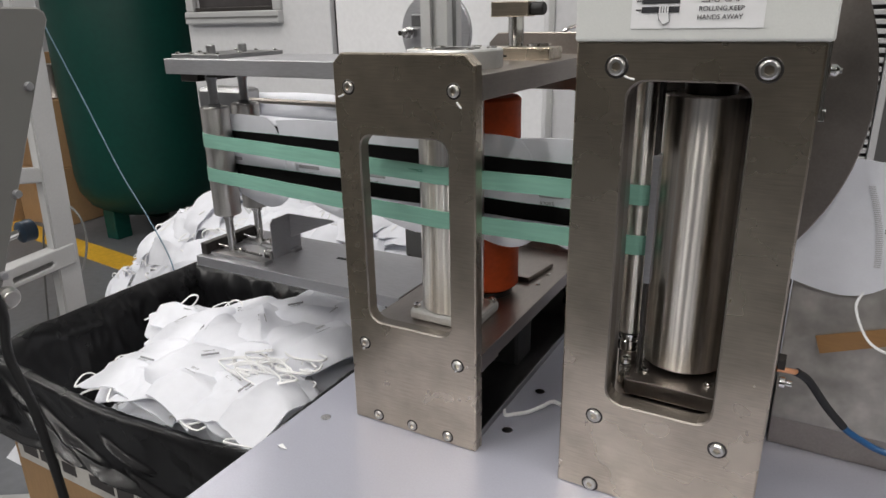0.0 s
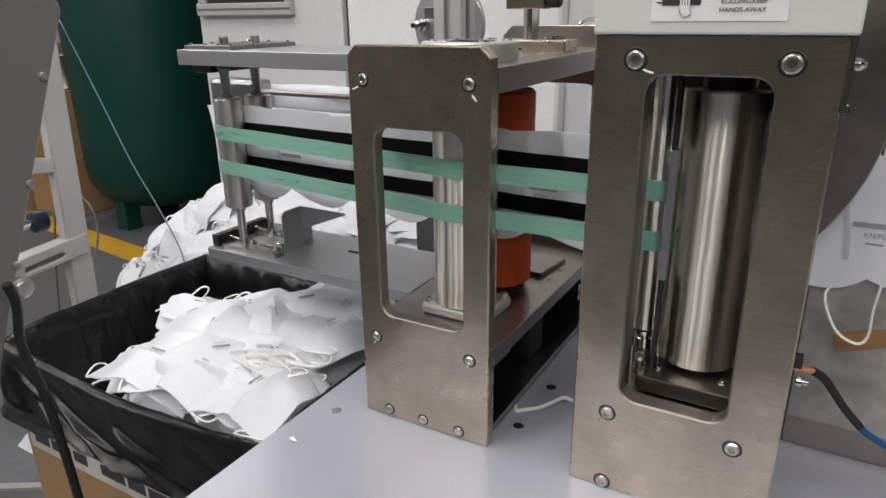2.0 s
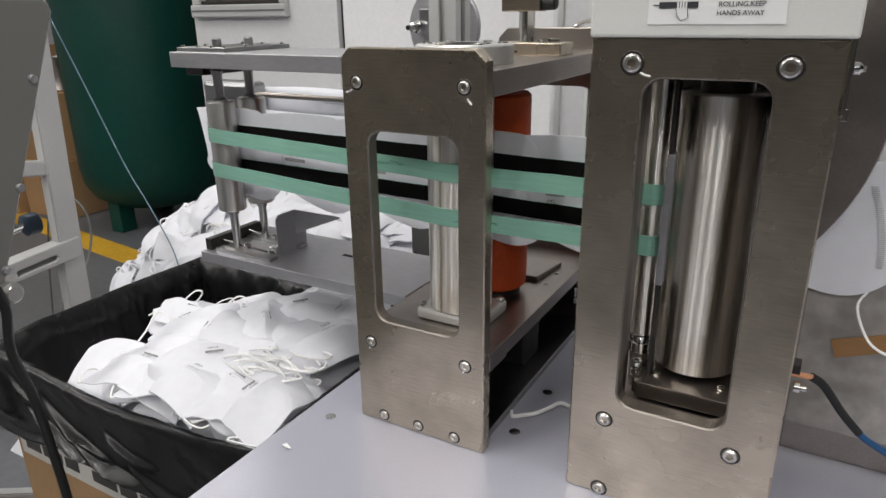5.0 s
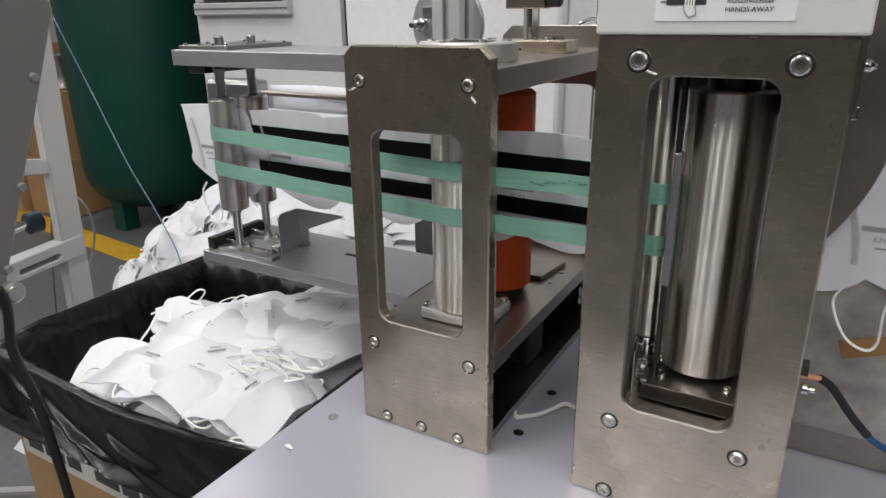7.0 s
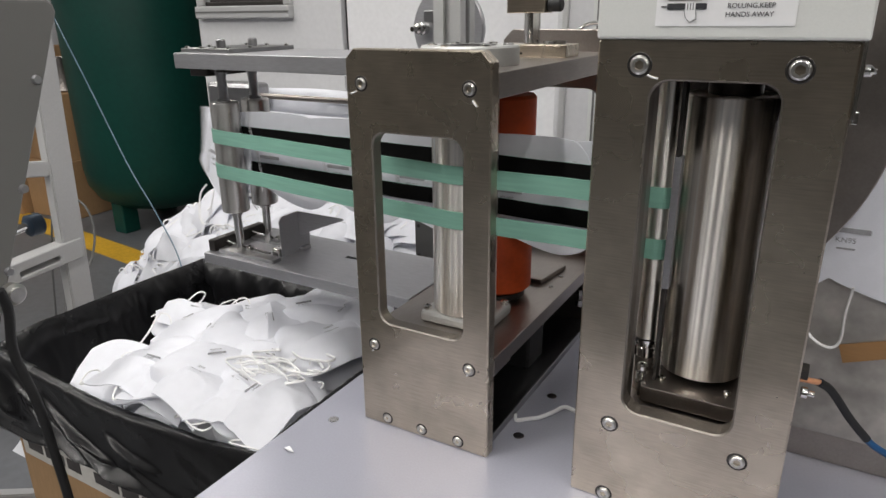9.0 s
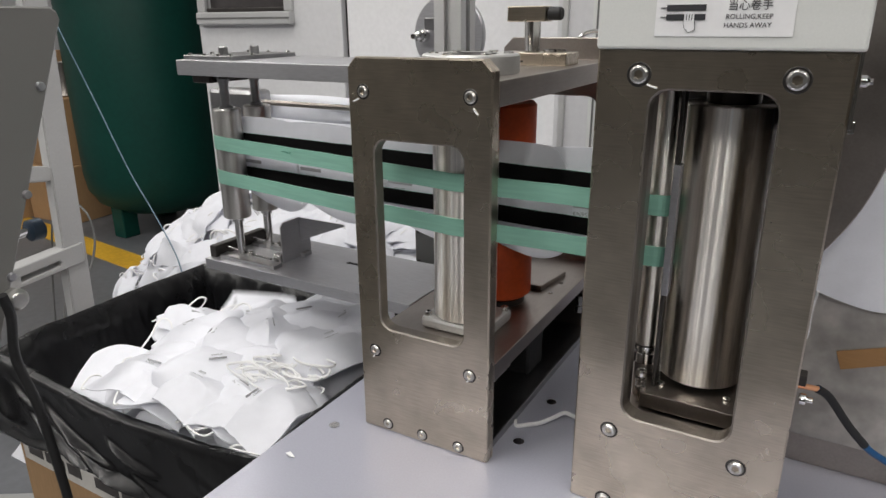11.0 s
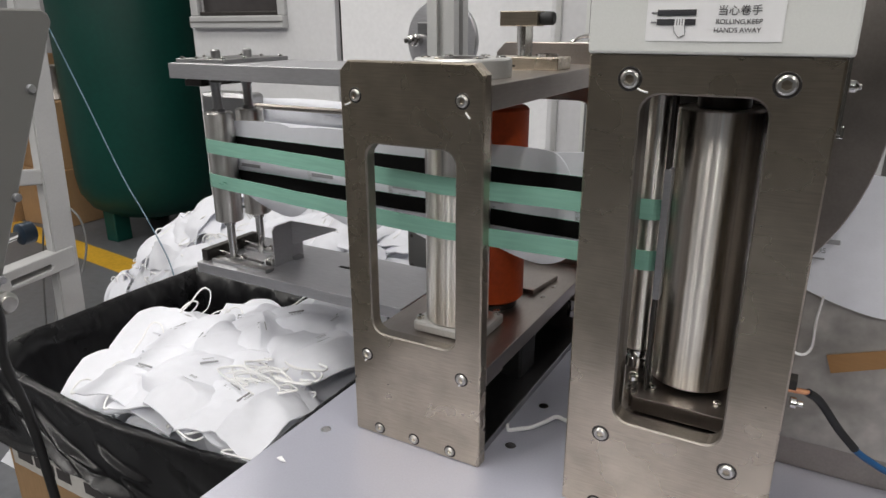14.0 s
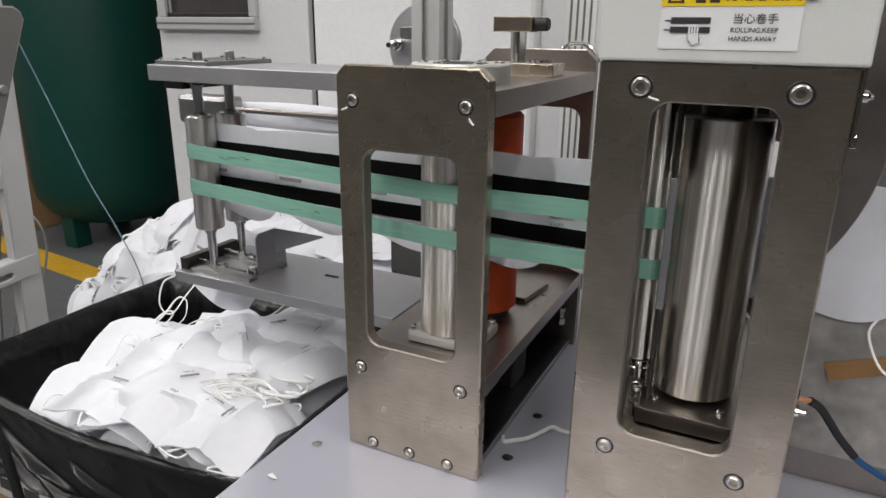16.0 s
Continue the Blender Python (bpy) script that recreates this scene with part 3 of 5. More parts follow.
    fl = part("bearing_block", box(-0.103, -0.027, 0.050, 0.112, DECK, DECK + 0.0125, 0.004), CAST, u, "blasted aluminium bearing block")
    for x in (-0.097, -0.033):
        for y in (0.057, 0.105):
            part("screw", hex_bolt_head((x, y, DECK + 0.0125), 0.004, "z", 0.004), CHROME, fl)
    tf = part("bearing_housing", lathe([(0.045, TOP1 - 0.002), (0.0455, TOP1), (0.0455, 1.1705), (0.044, 1.172), (0.026, 1.172), (0.025, 1.170), (0.012, 1.170)], (-0.064, 0.085, 0), "z", 64), CAST, u, "round blasted aluminium bearing housing", True)
    part("bearing", lathe([(0.024, 1.169), (0.024, 1.1725), (0.013, 1.1725), (0.012, 1.1705)], (-0.064, 0.085, 0), "z", 40), DARK_STEEL, tf, "", True)
    for k in range(6):
        a = radians(60 * k + 20)
        part("screw", lathe([(0.0048, 0), (0.0048, 0.0012), (0.004, 0.0018), (0.0022, 0.0018), (0.0020, 0.0005)], (-0.064 + 0.035 * math.cos(a), 0.085 + 0.035 * math.sin(a), 1.172), "z", 16), CHROME, tf)
    # clamp on top
    part("clamp_block", box(-0.092, -0.012, 0.196, 0.236, TOP1 - 0.002, 1.168, 0.001), STEEL, u, "machined steel clamp block")
    # black sheet before the block, the shade of its gap
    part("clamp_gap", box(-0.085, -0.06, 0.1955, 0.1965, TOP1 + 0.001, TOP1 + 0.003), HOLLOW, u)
    part("clamp_eye", lathe([(0.0125, 0), (0.0125, 0.003), (0.010, 0.003), (0.010, 0.001)], (-0.032, 0.217, 1.168), "z", 28), CHROME, u, "", True)
    part("clamp_post", cyl(0.0085, 1.168, 1.2135, (-0.058, 0.216), 28), CHROME, u, "polished steel post")
    part("clamp_arm", box(-0.083, -0.040, 0.204, 0.226, 1.199, 1.2145, 0.001), STEEL, u)
    part("clamp_knob", lathe([(0.006, 0), (0.0068, 0.001), (0.0068, 0.013), (0.0055, 0.015)], (-0.040, 0.215, 1.2068), "x", 20), BLACK, u, "black knurled clamp knob")
    part("pull_eye", tube([(-0.03 + 0.026 * math.cos(radians(a)), 0.345, 1.165 + 0.022 * math.sin(radians(a))) for a in range(0, 181, 15)], 0.0028, 8), CHROME, u, "", True)
    # sheet metal bracket on the arm
    br = slab([(0.123, DECK + 0.001), (0.178, DECK + 0.001), (0.178, 0.921), (0.160, 0.930), (0.160, 0.955), (0.128, 0.955), (0.123, 0.950)], [], -0.0008, 0.0008, 0)
    for v in br.verts:
        v.co = Vector((-0.360 + v.co.y, v.co.x, v.co.z))
    bk = part("bracket", br, ALUMINIUM, u, "bent sheet steel bracket")
    part("bracket_flange", slab([(-0.359, 0.922), (-0.345, 0.928), (-0.283, 0.953), (-0.285, 0.955), (-0.359, 0.955)], [], 0.158, 0.1596, 0), ALUMINIUM, bk)
    # belts
    for z0, z1 in BELTS:
        belt(front_loop(), z0, z1, "belt", u, "green flat belt, black inside")
        belt(rear_loop(), z0, z1, "rear_belt", u, "green flat belt, black inside")
    # works below the deck; a black block is added for the open space's shade
    part("motor", box(-0.130, -0.062, 0.030, 0.30, T + 0.008, DECK - 0.030, 0.004), BLACK, u, "black block added for the dark of the open space under the deck")
    part("foot_plate", box(-0.139, -0.006, 0.0145, 0.3215, T, T + 0.008, 0.001), NEUTRAL, u, "grey steel foot plate")
    bell = part("gear_bell", lathe([(0.021, DECK - 0.0165), (0.021, DECK - 0.026), (0.017, DECK - 0.031), (0.008, DECK - 0.033)], (-0.034, 0.175, 0), "z", 40), CAST, u, "", True)
    part("bell_screw", hex_bolt_head((-0.030, 0.150, DECK - 0.040), 0.003, "z", 0.006), CHROME, bell)
    part("drive_body", box(-0.060, -0.026, 0.16, 0.205, T + 0.008, DECK - 0.033, 0.003), BLACK, u)
    part("leveller", lathe([(0.0055, 0), (0.0055, 0.008), (0.0035, 0.0085), (0.0035, 0.016), (0.0055, 0.0165), (0.0055, 0.022)], (-0.010, 0.285, 0.845), "z", 18), CHROME, u, "", True)
    part("under_rail", box(-0.012, -0.004, 0.020, 0.060, DECK - 0.024, DECK - 0.0165, 0.001), STEEL_SIDE, u)
    part("side_pin", box(-0.018, -0.012, 0.0145, 0.020, 0.872, 0.883, 0.001), CHROME, u)
    part("side_pin", box(-0.012, -0.004, 0.0145, 0.022, 0.825, 0.842, 0.001), CHROME, u)
    return u


# ---- roller press with its guard ----
def roller_press():
    base = (0.165, 0.12, T)
    u = thing("roller_press", base, "steel roller press with a tall window in its front plate", "roller press")
    win = rounded(0.1215, 0.2045, 0.892, 1.1545, 0.0135)
    fp = part("front_plate", slab([(0.083, T), (0.243, T), (0.243, 1.181), (0.083, 1.181)], [win], 0, 0.018, 0.0013), STEEL, u, "brushed steel plate with a tall rounded window")
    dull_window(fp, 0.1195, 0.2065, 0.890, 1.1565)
    for x, z, chip in ((0.113, 1.1645, (0.011, -0.008)), (0.212, 1.1640, None), (0.113, 0.876, None), (0.212, 0.8745, None), (0.113, 0.806, None), (0.205, 0.806, None)):
        screw_on_plate((x, 0, z), 0.0068 if z > 1 else 0.0058, fp, chip)
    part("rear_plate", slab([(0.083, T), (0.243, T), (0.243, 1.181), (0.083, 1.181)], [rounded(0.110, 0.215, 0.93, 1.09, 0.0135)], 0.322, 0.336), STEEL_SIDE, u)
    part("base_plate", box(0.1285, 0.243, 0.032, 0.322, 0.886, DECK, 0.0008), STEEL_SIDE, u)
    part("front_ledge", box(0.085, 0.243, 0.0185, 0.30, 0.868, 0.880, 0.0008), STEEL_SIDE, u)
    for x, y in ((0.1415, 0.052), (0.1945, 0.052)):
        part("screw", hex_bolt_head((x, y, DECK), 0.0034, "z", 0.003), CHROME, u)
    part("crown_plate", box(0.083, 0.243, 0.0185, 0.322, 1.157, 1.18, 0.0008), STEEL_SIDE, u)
    turning("press_roller", drum(0.0355, 0.905, 1.139, 0.001), (0.1660, 0.0875, 0.905), ROLLER, u, base, 120, "large brushed steel roller")
    part("roller_seat", cyl(0.027, DECK, 0.906, (0.1660, 0.0875), 40), DARK_STEEL, u)
    part("roller_head", cyl(0.020, 1.139, 1.158, (0.1660, 0.0875), 40), DARK_STEEL, u)
    turning("guide_roller", drum(SMALL[2], 0.932, 1.152, 0.0006), (SMALL[0], SMALL[1], 0.932), ROLLER, u, base, 360, "slim polished guide roller", 40)
    part("guide_collar", lathe([(0.0105, 0.915), (0.0105, 0.924), (0.009, 0.925), (0.009, 0.9275), (0.0105, 0.928), (0.0105, 0.931)], (SMALL[0], SMALL[1], 0), "z", 28), CHROME, u, "", True)
    part("guide_foot", cyl(0.008, 0.880, 0.915, (SMALL[0], SMALL[1]), 24), STEEL_SIDE, u)
    for (x, y, z0, z1) in ((0.1275, 0.036, 0.900, 0.916), (0.134, 0.061, 0.900, 0.925)):
        bm = cyl(0.0022, z0 - 0.012, z1, (x, y), 16)
        b = part("spring_bolt", bm, CHROME, u, "bright spring bolt")
        part("spring", tube([(x + 0.0042 * math.cos(a * 0.7), y + 0.0042 * math.sin(a * 0.7), z0 + (z1 - z0 - 0.003) * a / 40) for a in range(41)], 0.0008, 6), CHROME, b)
        part("bolt_cap", hex_bolt_head((x, y, z1 - 0.001), 0.0045, "z", 0.004), CHROME, b)
    part("guide_strip", box(0.1340, 0.1395, 0.046, 0.058, 0.985, 1.094, 0.0005), ALUMINIUM, u, "pale guide strip")
    part("strip_holder", box(0.1345, 0.1375, 0.046, 0.058, 1.094, 1.157, 0.0005), DARK_STEEL, u)
    part("strip_foot", box(0.1345, 0.1375, 0.046, 0.058, DECK, 0.985, 0.0005), DARK_STEEL, u)
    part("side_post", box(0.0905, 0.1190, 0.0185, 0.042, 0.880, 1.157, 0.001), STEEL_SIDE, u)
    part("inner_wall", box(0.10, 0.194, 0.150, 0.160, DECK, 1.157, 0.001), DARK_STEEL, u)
    # added plate, hidden by the front, that darkens reflections on the roller's right
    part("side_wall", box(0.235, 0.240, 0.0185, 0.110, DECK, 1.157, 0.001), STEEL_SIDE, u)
    # side fittings
    part("side_strip", box(0.2435, 0.2455, -0.002, 0.016, 1.135, 1.186, 0.0004), CHROME, u)
    part("side_hook", box(0.2435, 0.2475, 0.004, 0.010, 1.132, 1.140, 0.0006), CHROME, u)
    part("wing_nut", lathe([(0.0025, 0), (0.0042, 0.001), (0.0042, 0.004), (0.002, 0.006)], (0.2455, 0.02, 1.163), "x", 20), CHROME, u, "bright thumb nut", True)
    part("side_stud", lathe([(0.002, 0), (0.002, 0.01)], (0.243, 0.02, 1.163), "x", 12), CHROME, u)
    # round cam disc behind the plate
    curve = [(0.093 + 0.185 * math.cos(radians(a)), 1.135 + 0.185 * math.sin(radians(a))) for a in range(-36, 31, 3)]
    part("curved_guard", slab([(0.218, 1.018)] + curve + [(0.218, 1.2275)], [], 0.088, 0.094), STEEL_SIDE, u, "dark steel guard plate with a curved edge")
    part("guard_stay", box(0.205, 0.2425, 0.0185, 0.088, 1.12, 1.15, 0.001), DARK_STEEL, u)
    return u


def guard_cover():
    g = thing("guard_cover", (0.165, 0.1, 1.181), "light grey powder coated sheet guard with a warning label", "machine guard")
    part("shell", box(0.0825, 0.2465, -0.004, 0.30, 1.1815, 1.52, 0.002), GREY_PAINT, g, "light grey painted sheet metal")
    lab = part("warning_label", box(0.122, 0.2055, -0.0048, -0.004, 1.190, 1.237, 0), STICKER, g, "white and yellow warning label")
    part("label_band", box(0.122, 0.2055, -0.0053, -0.0048, 1.2165, 1.237, 0), STICKER_YELLOW, lab)
    ink = -0.0052
    letters("warning_word", "WARNING", 0.0125, Matrix.Translation((0.183, -0.0056, 1.2235)) @ UPRIGHT, STICKER_INK, lab, bold=0.0003)
    letters("label_word", "当心卷手", 0.0066, Matrix.Translation((0.1795, ink, 1.2085)) @ UPRIGHT, STICKER_INK, lab)
    letters("label_word", "ROLLING,KEEP", 0.0042, Matrix.Translation((0.1795, ink, 1.2020)) @ UPRIGHT, STICKER_INK, lab)
    letters("label_word", "HANDS AWAY", 0.0042, Matrix.Translation((0.1790, ink, 1.1968)) @ UPRIGHT, STICKER_INK, lab)
    for z in (1.2078, 1.2020):
        part("roller_symbol", box(0.1290, 0.1535, ink - 0.0003, ink + 0.0003, z - 0.0019, z + 0.0019), STICKER_INK, lab)
        part("shaft_symbol", box(0.1252, 0.1290, ink - 0.0003, ink + 0.0003, z - 0.0003, z + 0.0003), STICKER_INK, lab)
    for x, a, b in ((0.1405, 1.199, 1.2045), (0.1422, 1.199, 1.2052), (0.1439, 1.199, 1.2048), (0.1456, 1.199, 1.204)):
        part("finger_symbol", box(x, x + 0.0011, ink - 0.0007, ink - 0.0003, a, b), STICKER, lab)
    part("palm_symbol", slab([(0.1400, 1.1995), (0.1468, 1.1995), (0.1475, 1.1945), (0.1440, 1.1925), (0.1412, 1.1955)], [], ink - 0.0006, ink, 0), STICKER, lab)
    out = [(0.1398, ink - 0.0007, 1.2), (0.1409, ink - 0.0007, 1.1955), (0.1438, ink - 0.0007, 1.1923), (0.1478, ink - 0.0007, 1.1942), (0.1470, ink - 0.0007, 1.2)]
    part("palm_outline", tube(out, 0.00018, 5), STICKER_INK, lab)
    tri = slab([(0.1255, 1.2185), (0.1365, 1.2185), (0.131, 1.2285)], [[(0.1275, 1.2197), (0.1345, 1.2197), (0.131, 1.226)]], -0.0056, -0.0053, 0)
    part("triangle_symbol", tri, STICKER_INK, lab)
    for x in (0.143, 0.1515):
        part("band_mark", box(x, x + 0.006, -0.0056, -0.0053, 1.2185, 1.2205), STICKER_INK, lab)
        part("band_mark", box(x + 0.002, x + 0.004, -0.0056, -0.0053, 1.2215, 1.2285), STICKER_INK, lab)


def feed_plinth():
    """Steel feed table behind the press with brown tape and the air fitting."""
    p = thing("feed_plinth", (0.5, 0.3, T), "scuffed sheet steel plinth with brown tape on it", "machine plinth")
    part("body", box(0.2445, 0.95, 0.134, 0.30, 0.838, 1.0, 0.0012), PLINTH, p, "scuffed bare sheet steel")
    part("foot_rail", box(0.2445, 0.95, 0.150, 0.30, T, 0.838, 0.001), STEEL_SIDE, p)
    tp = slab([(0.2690, 0.928), (0.2745, 0.912), (0.340, 0.937), (0.340, 0.953)], [], 0.1325, 0.1338, 0)
    tagged(part("tape_strip", tp, TAPE, p), "strip of brown adhesive tape")
    f = thing("air_fitting", (0.25, 0.072, 0.92), "copper air nozzle with a dark blue hose", "air fitting")
    part("nozzle", tube([(0.243, 0.066, 0.922), (0.2585, 0.074, 0.9185)], 0.0024, 12), BRASS, f, "copper nozzle tube")
    part("hose", tube(spline([(0.2580, 0.0735, 0.919), (0.268, 0.08, 0.910), (0.285, 0.09, 0.884), (0.297, 0.096, 0.868), (0.312, 0.10, 0.856), (0.34, 0.105, 0.845), (0.42, 0.11, 0.842)], 8), 0.0029, 12), HOSE_BRIGHT, f, "bright blue hose", True)
    part("sleeve", tube(spline([(0.2580, 0.0735, 0.919), (0.268, 0.08, 0.910), (0.285, 0.09, 0.884), (0.300, 0.0968, 0.8653)], 8), 0.0034, 12), BLACK, f, "dark hose sleeve", True)
    part("thumb_screw", lathe([(0.004, 0), (0.0048, 0.001), (0.0048, 0.005), (0.0025, 0.006), (0.0025, 0.010)], (0.246, 0.066, 0.911), "x", 16), CHROME, f)
    part("fitting_block", box(0.2435, 0.2495, 0.064, 0.078, 0.9225, 0.931, 0.0008), DARK_STEEL, f)


def rear_lane():
    """Parts of the second lane behind: aluminium post, hand wheel, guide rod and grey plates."""
    p = thing("rear_column", (-0.275, 0.435, 0.0), "slotted aluminium profile column behind the exit unit", "profile column")
    w = 0.0225
    prof = []
    for s in range(4):
        a = s * 90
        for x, z in ((-w, -w), (-0.006, -w), (-0.006, -w + 0.005), (-0.010, -w + 0.009), (0.010, -w + 0.009), (0.006, -w + 0.005), (0.006, -w)):
            c, d = math.cos(radians(a)), math.sin(radians(a))
            prof.append((-0.275 + x * c - z * d, 0.435 + x * d + z * c))
    part("profile", flat_slab(prof, 0.012, 1.75, 0), CAST, p, "grey slotted aluminium profile")
    part("foot_plate", box(-0.315, -0.235, 0.395, 0.475, 0.0, 0.012, 0.002), STEEL_SIDE, p)
    h = thing("hand_wheel", (-0.34, 0.525, 1.175), "round dark steel disc wheel with a spindle", "hand wheel")
    part("disc", lathe([(0.064, -0.005), (0.066, -0.003), (0.066, 0.003), (0.064, 0.005)], (-0.338, 0.53, 1.176), "y", 72), ALUMINIUM, h, "dark steel disc", True)
    part("spindle", lathe([(0.004, 0), (0.004, 0.014), (0.0075, 0.015), (0.0075, 0.026), (0.010, 0.027), (0.010, 0.040)], (-0.382, 0.486, 1.176), "y", 20), CHROME, h, "", True)
    part("hub_block", box(-0.372, -0.2975, 0.537, 0.575, 1.13, 1.185, 0.003), STEEL_SIDE, h)
    part("hub_arm", box(-0.320, -0.29, 0.4575, 0.537, 1.095, 1.113, 0.002), STEEL_SIDE, h)
    part("clip", box(-0.372, -0.345, 0.505, 0.525, 1.186, 1.205, 0.002), NEUTRAL, h)
    r = thing("guide_rod", (-0.35, 0.262, 1.085), "thin steel guide rod with an end block", "guide rod")
    part("rod", tube([(-0.52, 0.262, 1.087), (-0.14, 0.262, 1.087)], 0.004, 12), STEEL_SIDE, r)
    part("end_block", box(-0.61, -0.515, 0.25, 0.29, 1.062, 1.104, 0.006), NEUTRAL, r, "grey steel end block")
    part("carrier", box(-0.60, -0.55, 0.252, 0.288, 0.96, 1.062, 0.002), STEEL_SIDE, r)
    part("rod_holder", box(-0.150, -0.128, 0.250, 0.274, 1.078, TOP0, 0.001), STEEL_SIDE, r)
    s = thing("folded_film", (-0.36, 0.30, 1.0), "folded white nonwoven web on the rear lane", "nonwoven web")
    for k in range(3):
        bm = bmesh.new()
        rows = []
        for i in range(30):
            x = -0.535 + 0.395 * i / 29
            rows.append([bm.verts.new((x, 0.27 + 0.012 * k + 0.014 * noise.noise(Vector((x * 5, j * 1.1, k))), 0.985 + 0.034 * k + 0.042 * j / 4 + 0.004 * noise.noise(Vector((x * 6, k, 3))))) for j in range(5)])
        for a, b in zip(rows, rows[1:]):
            for j in range(4):
                bm.faces.new((a[j], a[j + 1], b[j + 1], b[j]))
        ob = part("layer", bm, MASK, s, "", True)
        so = ob.modifiers.new("thickness", "SOLIDIFY")
        so.thickness = 0.0012
    g = thing("grey_cover_plate", (-0.30, 0.385, 0.84), "grey riveted sheet metal cover plate", "cover plate")
    part("plate", slab(rounded(-0.320, -0.14, 0.822, 0.90, 0.012), [], 0.383, 0.386), PANEL_PAINT, g)
    part("hanger", box(-0.26, -0.20, 0.386, 0.4125, 0.835, 0.88, 0.001), PANEL_PAINT, g)
    for x, z in ((-0.312, 0.83), (-0.312, 0.88)):
        part("rivet", lathe([(0.003, 0), (0.0015, 0.0015)], (x, 0.3815, z), "y", 12), DARK_STEEL, g)
    c = thing("white_cabinet", (-0.2, 0.85, 0), "white painted narrow machine cabinet with steel strips", "cabinet")
    part("body", box(-0.275, 0.52, 0.86, 1.05, 0, 1.75, 0.003), PARTITION, c)
    part("strip", box(-0.262, -0.250, 0.852, 0.86, 0, 1.75, 0.001), CAST, c)
    vent = part("vent_panel", box(-0.200, -0.140, 0.856, 0.86, 0, 1.75, 0.001), GREY_PAINT, c, "pale panel with upright slots")
    for k in range(4):
        part("slot", box(-0.192 + 0.013 * k, -0.188 + 0.013 * k, 0.8545, 0.8558, 0.75, 1.30), PANEL_PAINT, vent)
    b = thing("blue_cable_bundle", (-0.05, 0.42, T), "bundle of dark blue air hoses on the table", "hoses")
    for k in range(5):
        part("hose", tube(spline([(-0.16 + 0.01 * k, 0.345 + 0.012 * k, 0.90), (-0.09, 0.36 + 0.012 * k, 0.915 + 0.004 * (k % 2)), (-0.03, 0.372 + 0.01 * k, 0.90 - 0.01 * k), (0.02, 0.39, 0.84), (0.03, 0.42, T + 0.005)], 6), 0.005, 8), HOSE_DARK, b, "", True)


# ---- carton with its black liner ----
BX0, BX1, BY0, BY1, RIM = -0.725, -0.225, -0.072, 0.295, 0.778


